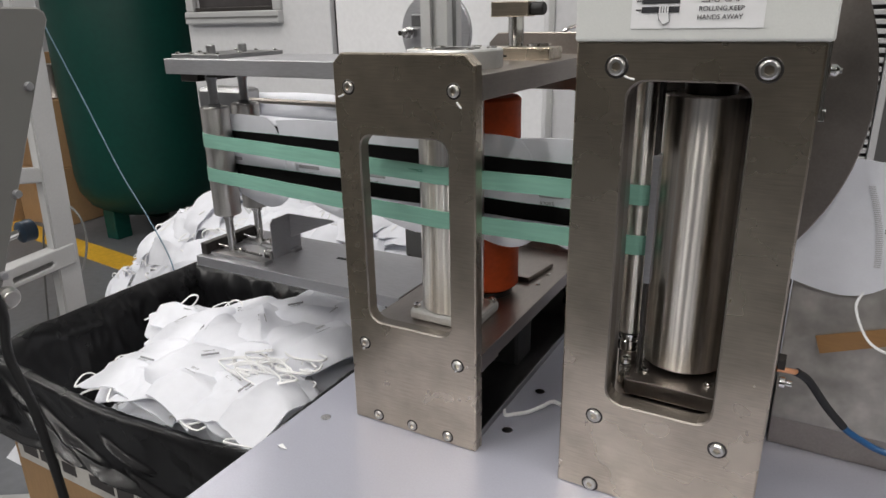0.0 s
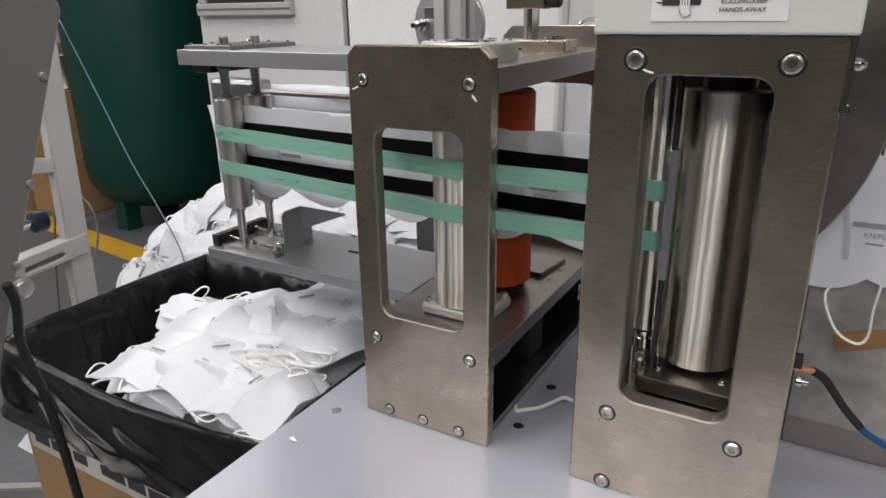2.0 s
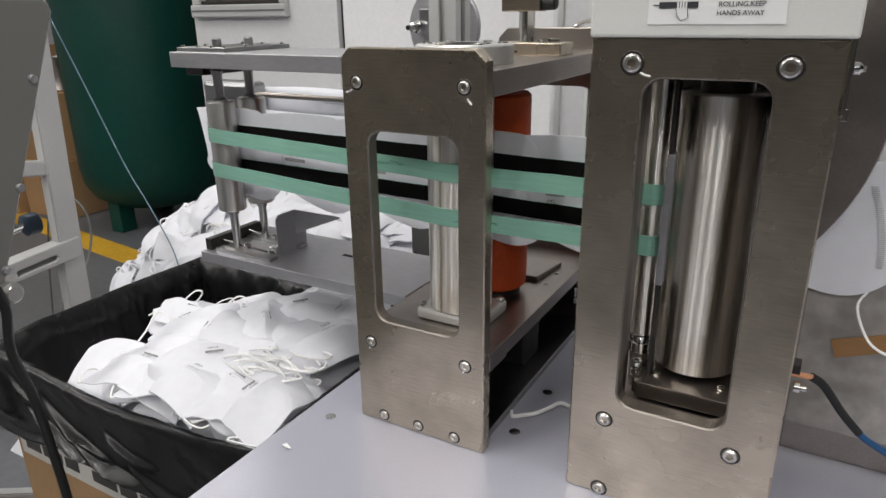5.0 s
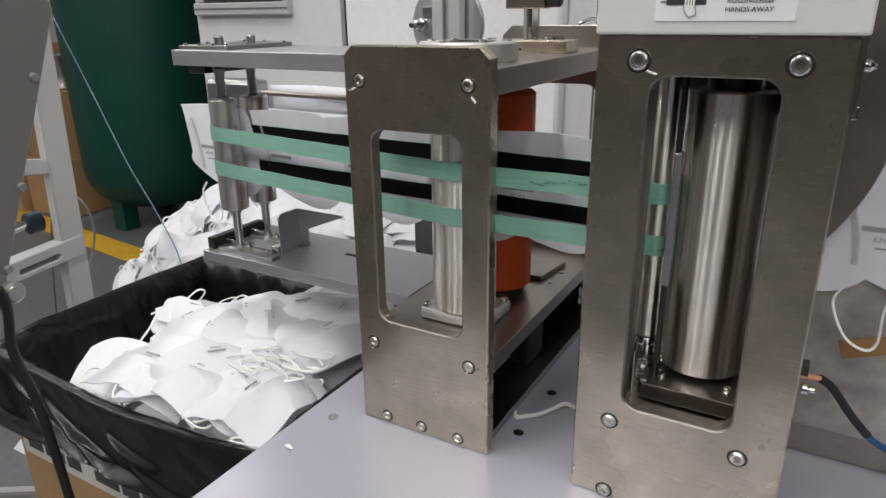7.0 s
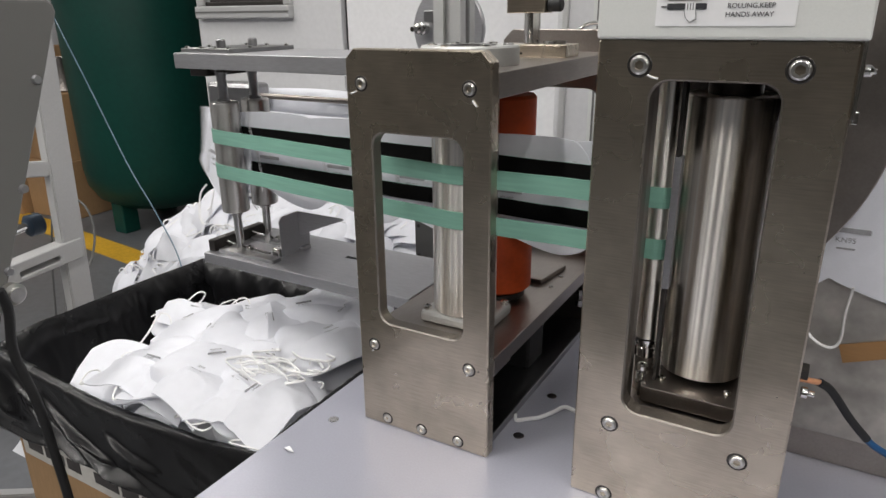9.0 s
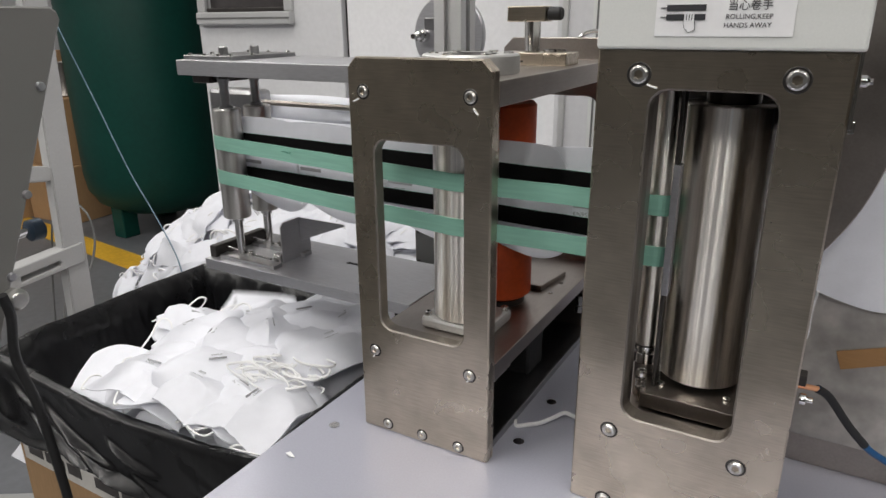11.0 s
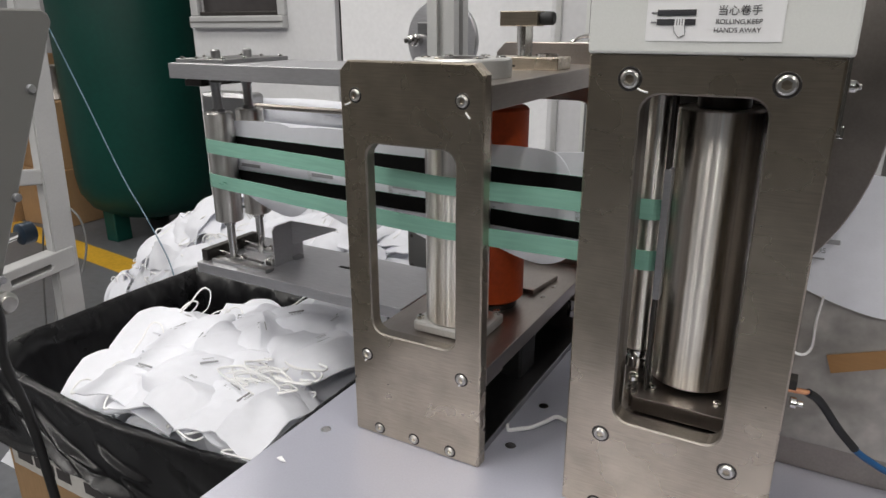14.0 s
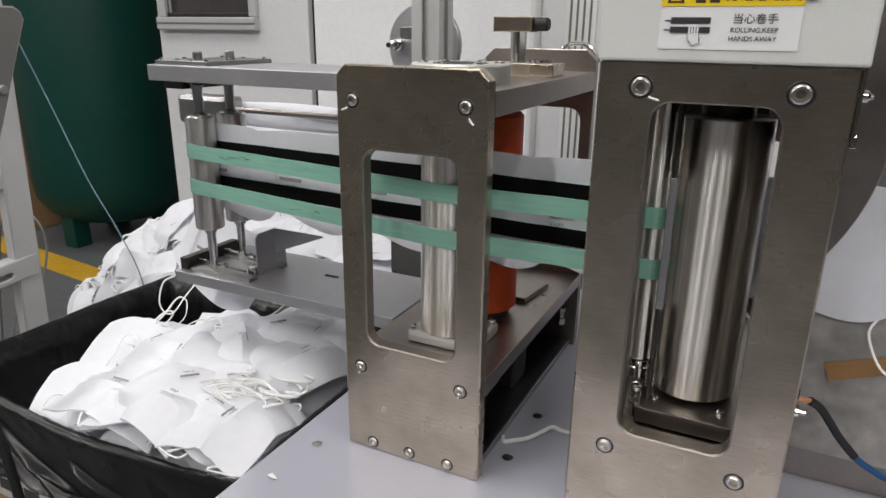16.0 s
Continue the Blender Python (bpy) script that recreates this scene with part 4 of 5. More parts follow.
def carton():
    c = thing("carton", (-0.475, 0.11, 0), "brown cardboard carton lined with a black plastic bag", "carton")
    i = 0.006
    for nm, b in (("carton_side", (BX0, BX1, BY0, BY0 + i, 0.0, RIM - 0.055)), ("carton_side", (BX0, BX1, BY1 - i, BY1, 0.0, RIM - 0.055)),
                  ("carton_side", (BX0, BX0 + i, BY0 + i, BY1 - i, 0.0, RIM - 0.055)), ("carton_side", (BX1 - i, BX1, BY0 + i, BY1 - i, 0.0, RIM - 0.055)),
                  ("carton_bottom", (BX0 + i, BX1 - i, BY0 + i, BY1 - i, 0.0, i))):
        s = part(nm, box(*b, 0.001), CARDBOARD, c)
        if b[2] == BY0 and nm == "carton_side" and b[3] < 0:
            st = part("printed_strip", box(BX0 + 0.01, BX1 - 0.05, BY0 - 0.0012, BY0 - 0.0002, 0.598, 0.642), CARTON_LABEL, s, "pale printed strip")
            for x, w in ((-0.70, 0.035), (-0.658, 0.045), (-0.606, 0.03), (-0.545, 0.05), (-0.488, 0.035), (-0.446, 0.045)):
                part("print_bar", box(x, x + w, BY0 - 0.002, BY0 - 0.0013, 0.611, 0.628), CARTON_INK, st)
    # liner: inside wall, over the rim, down the outside
    bm = bmesh.new()
    per = []
    for (xa, ya), (xb, yb) in zip(((BX0, BY0), (BX1, BY0), (BX1, BY1), (BX0, BY1)), ((BX1, BY0), (BX1, BY1), (BX0, BY1), (BX0, BY0))):
        for k in range(150):
            per.append((xa + (xb - xa) * k / 150, ya + (yb - ya) * k / 150))
    prof = [(-0.020, -0.34), (-0.017, -0.24)] + [(-0.016 + 0.0004 * k, -0.19 + 0.012 * k) for k in range(15)] + [(-0.008, -0.012), (-0.0065, -0.006), (-0.0045, -0.001), (-0.002, 0.002), (0.0008, 0.003), (0.004, 0.002), (0.006, 0.0), (0.0075, -0.002), (0.0085, -0.004), (0.0092, -0.006), (0.0097, -0.0085)]
    prof += [(0.010 + 0.0002 * k, -0.011 - 0.002 * k) for k in range(54)]
    # tension folds down the front: from, to (x, z), height, width
    folds = ((-0.615, 0.752, -0.455, 0.680, 0.009, 0.0050), (-0.480, 0.736, -0.375, 0.706, 0.008, 0.0045), (-0.700, 0.775, -0.655, 0.700, 0.008, 0.005), (-0.665, 0.745, -0.500, 0.668, 0.007, 0.004),
             (-0.650, 0.722, -0.450, 0.660, 0.008, 0.005), (-0.700, 0.748, -0.640, 0.690, 0.007, 0.004), (-0.560, 0.700, -0.400, 0.668, 0.008, 0.0045), (-0.690, 0.765, -0.560, 0.712, 0.005, 0.003),
             (-0.600, 0.735, -0.505, 0.700, 0.004, 0.0028), (-0.430, 0.690, -0.300, 0.672, 0.007, 0.004), (-0.520, 0.682, -0.340, 0.664, 0.006, 0.0035))
    rows = []
    for off, dz in prof:
        row = []
        for x, y in per:
            e = Vector((1 if x >= BX1 - 1e-6 else -1 if x <= BX0 + 1e-6 else 0, 1 if y >= BY1 - 1e-6 else -1 if y <= BY0 + 1e-6 else 0, 0))
            e.normalize()
            v = Vector((x, y, RIM + dz))
            if off < 0:
                # wrinkles run down the inside and gather under the rim
                crumple = 1 - 2 * abs(noise.noise(Vector((x * 17 + dz * 5, y * 17, dz * 7))))
                push = off - (0.006 * crumple + 0.002) * min(1, -dz / 0.03) - 0.0022 * min(1, -dz / 0.02) * (1 - 2 * abs(noise.noise(Vector((x * 42, y * 42, dz * 16)))))
                push += 0.002 * noise.noise(Vector((x * 90, y * 90, dz * 60)))
            else:
                push = off + 0.006 * min(1, -dz / 0.06 + 0.1) * abs(noise.noise(Vector((x * 8 + dz * 9, y * 8, dz * 6))))
                push += 0.0005 * (1 - 2 * abs(noise.noise(Vector((x * 24 + dz * 40, y * 24, dz * 30)))))
                if y < BY0 + 0.01:
                    for xa, za, xb, zb, tall, wide in folds:
                        s = ((x - xa) * (xb - xa) + (v.z - za) * (zb - za)) / ((xb - xa) ** 2 + (zb - za) ** 2)
                        if 0 < s < 1:
                            bow = 0.006 * math.sin(math.pi * s)
                            d = v.z - (za + (zb - za) * s) - (x - xa - (xb - xa) * s) * 0.3 + bow
                            push += tall * math.sin(math.pi * s) ** 0.6 * math.exp(-(d / wide) ** 2) * min(1, max(0, (-dz - 0.004) / 0.014))
                # the gathered hem
                push += 0.006 * math.exp(-((dz + 0.108 + 0.004 * noise.noise(Vector((x * 12, y * 12, 5)))) / 0.006) ** 2)
            if BX1 - 1e-6 <= x and off > 0.004:
                push = min(push, 0.012)
            v += e * push
            # the front of the rim sags between the corners
            near = max(0.0, 1 - (y - BY0) / 0.09)
            sag = 0.027 * math.sin(math.pi * (x - BX0 + 0.08) / (BX1 - BX0 + 0.14)) * near * near
            v.z -= sag * (1 + dz / 0.12 if off > 0 else 1 + dz / 0.34)
            rim = max(0.0, 1 - abs(dz) / 0.03)
            v.z += rim * (0.005 * noise.noise(Vector((x * 7, y * 7, 1.7))) + 0.0008 * noise.noise(Vector((x * 34, y * 34, 0.7))))
            if off > 0.0095:
                v.z += 0.018 * noise.noise(Vector((x * 5 + 9, y * 5, 4))) * (-dz / 0.12) ** 2
            row.append(bm.verts.new(v))
        rows.append(row)
    n = len(per)
    for a, b in zip(rows, rows[1:]):
        for j in range(n):
            bm.faces.new((a[j], a[(j + 1) % n], b[(j + 1) % n], b[j]))
    bag = part("liner", bm, BAG, c, "black plastic film liner folded over the rim", True)
    so = bag.modifiers.new("thickness", "SOLIDIFY")
    so.thickness = 0.0008


# ---- face masks ----
def mask_body(flat, seed):
    """Folded mask: leading edge at x = 0, print at x = 0.05; open ones bulge into a cup."""
    L = 0.142 if flat else 0.138
    fall = 0.78 if flat else 0.42
    nu, nv = 22, 14
    bm = bmesh.new()
    skins = []
    for side in (1, -1):
        rows = []
        for i in range(nu + 1):
            u = i / nu
            x = L * u
            w = max(0, (u - fall) / (1 - fall))
            top = -0.004 + (0.058 + 0.004 * math.sin(u * 3)) * max(0.0, 1 - w ** 2.3) ** 0.55
            bot = -0.054 + (0.036 * (1 - u) ** 2 - 0.008 if flat else 0.006 * (1 - u) ** 6) + (0.02 if flat else 0.047) * max(0, (u - 0.6) / 0.4) ** 3
            row = []
            for j in range(nv + 1):
                v = j / nv
                z = bot + (top - bot) * v
                inner = (4 * v * (1 - v)) ** 0.7 * (4 * u * (1 - u) + 0.15) ** 0.6
                rip = 0.0012 * noise.noise(Vector((u * 7 + seed, v * 7, 2))) * inner
                if flat:
                    y = side * (0.0008 + 0.0010 * inner) + rip * 0.5
                else:
                    sag = 0.013 * noise.noise(Vector((u * 1.7 + seed * 5, v * 1.5, seed)))
                    ridge = 0.007 * math.exp(-((v - 0.52 - 0.10 * math.sin(2.2 * u + seed)) / 0.07) ** 2) * min(1, 3 * (1 - u))
                    crease = 0.005 * (1 - 2 * abs(noise.noise(Vector((u * 2.6 + seed * 3, v * 2.2 + seed, seed * 2 + 0.5))))) + 0.0008 * noise.noise(Vector((u * 9 + seed, v * 9, seed * 2)))
                    y = sag - ridge - crease - 0.015 * 4 * u * (1 - u) - 0.014 * 4 * v * (1 - v) + side * (0.0008 + 0.0022 * 4 * v * (1 - v) * u)
                # the leading edge is hollow, with a small lobe at its lower corner
                hollow = 0.014 * (1 - v) ** 0.7 - 0.006 * math.exp(-((v - 0.1) / 0.07) ** 2)
                xx = x + (hollow if flat else 0.010 * math.sin(v * math.pi)) * (1 - u) ** 2
                row.append(bm.verts.new((xx, y, z)))
            rows.append(row)
        skins.append(rows)
        for a, b in zip(rows, rows[1:]):
            for j in range(nv):
                f = (a[j], a[j + 1], b[j + 1], b[j])
                bm.faces.new(f if side > 0 else f[::-1])
    a, b = skins
    rim = [(i, 0) for i in range(nu)] + [(nu, j) for j in range(nv)] + [(i, nv) for i in range(nu, 0, -1)] + [(0, j) for j in range(nv, 0, -1)]
    for k in range(len(rim)):
        (i0, j0), (i1, j1) = rim[k], rim[(k + 1) % len(rim)]
        bm.faces.new((a[i0][j0], a[i1][j1], b[i1][j1], b[i0][j0]))
    return bm


def mask_thing(kind, seed):
    """kind: flat on the belts, cup in the carton, plain in the heap (its print too faint to see)."""
    flat = kind == "flat"
    m = thing("face_mask", (0, 0, 0), "folded white nonwoven face mask carried by the belts" if flat else "white nonwoven face mask dropped in the pile", "face mask", "face masks")
    body = part("body", mask_body(flat, seed), MASK, m, "", True)
    yo = -0.0022
    if not flat:
        # the print lies on the outer skin
        near = sorted(v.co.y for v in body.data.vertices if 0.044 < v.co.x < 0.080 and -0.006 < v.co.z < 0.014)
        yo = near[len(near) // 6] - 0.0008
    if flat:
        sm = bmesh.new()
        for k in range(40):
            q = k / 39
            x, z = 0.033 - 0.014 * q ** 1.8, -0.030 + 0.066 * q
            box(x - 0.0024, x + 0.0024, -0.0026, -0.0010, z, z + 0.0007, 0, sm)
        part("weld_seam", sm, WELD, m)
    if flat:
        lx = [(0.030, 0.001, -0.050), (0.024, -0.003, -0.066), (0.036, -0.007, -0.092), (0.052, -0.008, -0.101), (0.060, -0.006, -0.094), (0.060, -0.004, -0.07), (0.062, -0.004, -0.046)]
        lx = [(p[0] - 0.045, p[1], p[2] + 0.048) for p in lx]
        lo = part("ear_loop", tube(spline(lx, 6), 0.0014, 6, flat=0.6), LOOP, m, "", True)
        lo.location = LOOP_AT
    else:
        rnd = random.Random(seed)
        for s in (0, 1):
            h = 0.008 + 0.022 * rnd.random()
            up = -0.004 - 0.010 * rnd.random()
            a, b = (0.006, -0.046) if s == 0 else (0.010, 0.046)
            c = 0.012 if s == 0 else -0.012
            lx = [(a, -0.004, b), (a - 0.4 * h, up, b - c * 0.4), (a - h, up - 0.004, b + c * 1.2), (a - 0.9 * h, up - 0.002, b + c * 2.2), (a - 0.3 * h, up, b + c * 2.3), (a + 0.004, -0.006, b + c * 1.9)]
            part("ear_loop", tube(spline(lx, 6), 0.0015, 6, flat=0.7), LOOP, m, "", True)
    for x, w, dz, hh in ((0.0335, 0.033, 0.001, 0.0040), (0.0445, 0.013, -0.0145, 0.0014)):
        if flat:
            part("print_mark", box(x, x + w, yo - 0.0003, yo + 0.0003, dz - hh / 2, dz + hh / 2), INK, m)
    if flat:
        letters("print_text", "KN95", 0.0062, Matrix.Translation((0.050, yo - 0.0002, -0.0075)) @ UPRIGHT, INK, m)
    elif kind == "cup":
        part("print_mark", box(0.052, 0.074, yo + 0.0009, yo + 0.003, 0.0085, 0.0098), INK, m)
        letters("print_text", "KN95", 0.0058, Matrix.Translation((0.063, yo + 0.0004, 0.0015)) @ UPRIGHT, INK, m)
    return m


LOOP_AT = Vector((0.045, 0, -0.048))


def lay(x, y, z, turn, lean=0, roll=0):
    """Pose of a mask lying on the pile, its outside upwards."""
    return Matrix.Translation((x, y, z)) @ pose(0, 0, 0, lean, roll, 0) @ pose(0, 0, 0, 0, 0, turn) @ pose(0, 0, 0, -90, 0, 0) @ pose(-0.065, 0, 0)


def pile():
    rnd = random.Random(7)
    protos = [mask_thing("cup", s) for s in range(5)]
    # the top layer: place, turn, lean, roll
    top = [(-0.572, 0.136, 0.724, 190, -4, 4), (-0.567, 0.138, 0.734, 202, -5, 5), (-0.564, 0.140, 0.744, 184, -7, 3), (-0.500, 0.168, 0.735, 150, 14, -6),
           (-0.430, 0.180, 0.750, 185, 18, 10), (-0.365, 0.212, 0.768, 110, 16, 4), (-0.318, 0.205, 0.768, 75, 12, -8), (-0.500, 0.085, 0.762, 65, 8, -10),
           (-0.400, 0.022, 0.768, 240, -6, 6), (-0.470, 0.012, 0.742, 200, -8, 8), (-0.512, 0.022, 0.742, 30, 14, -12), (-0.310, 0.135, 0.772, 255, 4, 12),
           (-0.400, 0.125, 0.772, 320, 10, 6), (-0.345, 0.080, 0.760, 200, 8, 10), (-0.298, 0.030, 0.748, 95, -6, 6), (-0.455, 0.150, 0.765, 15, 12, 4),
           (-0.340, 0.020, 0.745, 20, -8, -4), (-0.440, 0.075, 0.768, 120, 4, -8), (-0.375, 0.180, 0.776, 40, 12, 2),
           (-0.480, -0.012, 0.752, 8, -4, 3), (-0.440, -0.012, 0.748, 185, -5, 0), (-0.375, -0.013, 0.762, 170, -4, -3), (-0.325, -0.011, 0.760, 352, -5, 3), (-0.288, -0.010, 0.762, 95, -3, 3), (-0.415, -0.010, 0.757, 20, -4, 4)]
    used = set()
    for k, (x, y, z, turn, lean, roll) in enumerate(top):
        m = lay(x, y, z, turn, lean, roll)
        pr = protos[k % 5]
        if k % 5 not in used:
            used.add(k % 5)
            pr.matrix_basis = m
        else:
            copy_thing(pr, m)
    for _ in range(46):
        x, y = rnd.uniform(BX0 + 0.12, BX1 - 0.085), rnd.uniform(BY0 + 0.08, BY1 - 0.085)
        z = rnd.uniform(0.66, 0.722) - 0.14 * max(0, (-0.50 - x) / 0.2)
        copy_thing(rnd.choice(protos), lay(x, y, z, rnd.uniform(0, 360), rnd.uniform(-18, 18), rnd.uniform(-18, 18)))
    # filling under the visible layers
    bm = bmesh.new()
    g = []
    for i in range(25):
        g.append([])
        for j in range(19):
            x, y = BX0 + 0.03 + (BX1 - BX0 - 0.06) * i / 24, BY0 + 0.03 + (BY1 - BY0 - 0.06) * j / 18
            g[-1].append(bm.verts.new((x, y, 0.70 - 0.18 * max(0, (-0.50 - x) / 0.2) + 0.015 * noise.noise(Vector((x * 14, y * 14, 0))))))
    for i in range(24):
        for j in range(18):
            bm.faces.new((g[i][j], g[i + 1][j], g[i + 1][j + 1], g[i][j + 1]))
    tagged(part("mask_filling", bm, MASK, None, "", True), "mass of white face masks filling the carton", "face masks", kind="stuff")
    tg = thing("elastic_tangle", (-0.30, 0.05, 0.765), "tangle of white elastic ear loops on the masks", "elastic loops")
    for k in range(20):
        x, y = -0.300 + rnd.uniform(-0.045, 0.045), 0.045 + rnd.uniform(-0.035, 0.04)
        a, r, h = rnd.uniform(0, 6.28), rnd.uniform(0.015, 0.03), rnd.uniform(0.0, 0.02)
        pts = [(x + r * math.cos(a + s) * (1 + 0.3 * math.sin(2 * s)), y + 0.6 * r * math.sin(a + s), 0.786 + h * math.sin(s / 2)) for s in (0, 0.9, 1.8, 2.7, 3.6, 4.5, 5.3)]
        part("strand", tube(spline(pts, 5), 0.0017, 6, flat=0.6), LOOP, tg, "", True)
    lp = [(-0.650, 0.120, 0.752), (-0.630, 0.128, 0.762), (-0.604, 0.140, 0.766), (-0.592, 0.150, 0.782), (-0.580, 0.160, 0.793), (-0.572, 0.165, 0.790), (-0.580, 0.158, 0.776), (-0.600, 0.145, 0.764)]
    part("strand", tube(spline(lp, 6), 0.0017, 6, flat=0.6), LOOP, tg, "", True)


def far_heap():
    """High heap of masks behind the carton."""
    protos = [mask_thing("plain", s) for s in (21, 22, 23)]
    rnd = random.Random(11)
    slope = ((-1.75, 0.10), (-1.57, 0.31), (-1.38, 0.46), (-1.20, 0.68), (-1.00, 0.77), (0.0, 0.78))

    def height(x, y):
        h = 0.78
        for (a, p), (b, q) in zip(slope, slope[1:]):
            if a <= x < b:
                h = p + (q - p) * (x - a) / (b - a)
        return max(0.0, h * (1 - abs((y - 0.68) / 0.37) ** 3.2)) + 0.015 * noise.noise(Vector((x * 9, y * 9, 3)))

    bm = bmesh.new()
    g = []
    for i in range(47):
        g.append([])
        for j in range(25):
            x, y = -1.70 + 1.46 * i / 46, 0.315 + 0.73 * j / 24
            edge = i in (0, 46) or j in (0, 24)
            g[-1].append(bm.verts.new((x, y, 0.0 if edge else max(0.0, height(x, y) - 0.004))))
    for i in range(46):
        for j in range(24):
            bm.faces.new((g[i][j], g[i + 1][j], g[i + 1][j + 1], g[i][j + 1]))
    tagged(part("mask_heap", bm, MASK, None, "", True), "great heap of white face masks behind the carton", "face masks", kind="stuff")
    for k in range(230):
        x = rnd.uniform(-1.66, -0.70) if k % 3 else rnd.uniform(-0.8, -0.28)
        y = 0.38 + 0.5 * rnd.random() ** 1.5
        d = 0.03
        sx, sy = (height(x + d, y) - height(x - d, y)) / (2 * d), (height(x, y + d) - height(x, y - d)) / (2 * d)
        lean, roll = math.degrees(math.atan(sy)), -math.degrees(math.atan(sx))
        m = lay(x, y, height(x, y) + rnd.uniform(-0.02, 0.012), rnd.uniform(0, 360), lean + rnd.uniform(-9, 9), roll + rnd.uniform(-9, 9))
        if k < 3:
            protos[k].matrix_basis = m
        else:
            copy_thing(rnd.choice(protos), m)
    # ear loops standing out of the heap
    lb = bmesh.new()
    for k in range(110):
        x = rnd.uniform(-1.60, -0.62)
        y = 0.36 + 0.36 * rnd.random()
        z, a, w, hh = height(x, y) + 0.004, rnd.uniform(0, 6.28), rnd.uniform(0.018, 0.032), rnd.uniform(0.008, 0.035)
        pts = [(x + w * math.cos(s) * math.cos(a), y + w * math.cos(s) * math.sin(a) - 0.02 * math.sin(s), z + hh * math.sin(s) + 0.25 * w * math.cos(s + a)) for s in (-0.5, 0.3, 1.1, 1.9, 2.7, 3.6)]
        tube(spline(pts, 3), 0.0020, 5, lb)
    tagged(part("loop_heap", lb, LOOP, None, "", True), "white elastic ear loops standing out of the heap", "elastic loops", kind="stuff")


# ---- things to the side and far off ----
def side_panel():
    g = thing("neighbour_housing", (-0.52, -0.35, 0.6), "grey sheet metal housing of the neighbouring machine", "machine housing")
    x = -0.50
    out = [(-0.70, 0.55), (-0.29, 0.55), (-0.152, 0.905), (-0.032, 1.205), (-0.034, 1.213), (-0.041, 1.218), (-0.70, 1.218)]
    bm = slab(out, [], 0, 0.03, 0.002)
    for v in bm.verts:
        v.co = Vector((x - v.co.y, v.co.x, v.co.z))
    part("shell", bm, HOUSING_PAINT, g)
    for y, z in ((-0.068, 1.138), (-0.105, 1.028), (-0.138, 0.945)):
        s = part("screw", lathe([(0.005, 0), (0.0048, 0.002), (0.004, 0.004)], (x, y, z), "x", 20), ALUMINIUM, g, "bright cross head screw", True)
    k = part("clamp_boss", lathe([(0.010, 0), (0.012, 0.002), (0.012, 0.010), (0.008, 0.012), (0.008, 0.016)], (x, -0.142, 0.922), "x", 24), ZINC, g, "bright steel clamp", True)
    c = thing("power_cable", (-0.47, -0.15, 0.45), "thick black hanging cable", "cable")
    part("cable", tube(spline([(-0.482, -0.160, 0.935), (-0.484, -0.155, 0.908), (-0.488, -0.158, 0.860), (-0.478, -0.152, 0.800), (-0.470, -0.150, 0.730), (-0.464, -0.149, 0.65), (-0.455, -0.15, 0.45), (-0.44, -0.20, 0.05), (-0.40, -0.30, 0.008), (-0.2, -0.6, 0.008)], 8), 0.0052, 12), BLACK, c, "", True)


def beam(a, b, w, d):
    """Square bar between two places; w across, d deep."""
    a, b = Vector(a), Vector(b)
    axis = (b - a).normalized()
    ref = Vector((1, 0, 0))
    s = axis.cross(ref).normalized() * (w / 2)
    r = ref * (d / 2)
    bm = bmesh.new()
    lo = [bm.verts.new(a + i * s + j * r) for i, j in ((-1, -1), (1, -1), (1, 1), (-1, 1))]
    hi = [bm.verts.new(b + i * s + j * r) for i, j in ((-1, -1), (1, -1), (1, 1), (-1, 1))]
    bm.faces.new(lo[::-1])
    bm.faces.new(hi)
    for i in range(4):
        bm.faces.new((lo[i], lo[(i + 1) % 4], hi[(i + 1) % 4], hi[i]))
    bmesh.ops.bevel(bm, geom=list(bm.edges), offset=0.003, segments=2, affect="EDGES")
    return bm


def white_stand():
    s = thing("white_stand", (-1.2, 0.2, 0), "white painted steel stand with splayed legs", "machine stand")
    x = -1.2
    part("leg", beam((x, 0.348, 1.30), (x, 0.300, 0.0), 0.052, 0.03), WHITE_PAINT, s)
    part("leg", beam((x, -0.25, 1.30), (x, -0.14, 0.0), 0.034, 0.05), WHITE_PAINT, s)
    part("upper_rail", beam((x, -0.19, 0.968), (x, 0.312, 0.896), 0.032, 0.022), WHITE_PAINT, s)
    lo = slab([(-0.20, 0.645), (0.342, 0.690), (0.344, 0.736), (-0.20, 0.680)], [[(0.20, 0.688), (0.285, 0.697), (0.290, 0.703), (0.285, 0.709), (0.20, 0.700)]], 0, 0.04, 0.002)
    for v in lo.verts:
        v.co = Vector((x + 0.02 - v.co.y, v.co.x, v.co.z))
    part("lower_rail", lo, WHITE_PAINT, s)
    part("foot_rail", beam((x + 0.06, -0.30, 0.47), (x + 0.03, 0.345, 0.03), 0.05, 0.04), WHITE_PAINT, s)
    pb = part("shaft", tube([(x - 0.06, -0.2, 0.70), (x - 0.06, 0.30, 0.772)], 0.009, 14), CHROME, s, "bright steel shaft")
    part("shaft_clamp", lathe([(0.018, 0), (0.024, 0.004), (0.024, 0.03), (0.018, 0.034)], (x - 0.06, 0.272, 0.768), "y", 24), HOSE_DARK, s, "dark blue clamp", True)
    return s


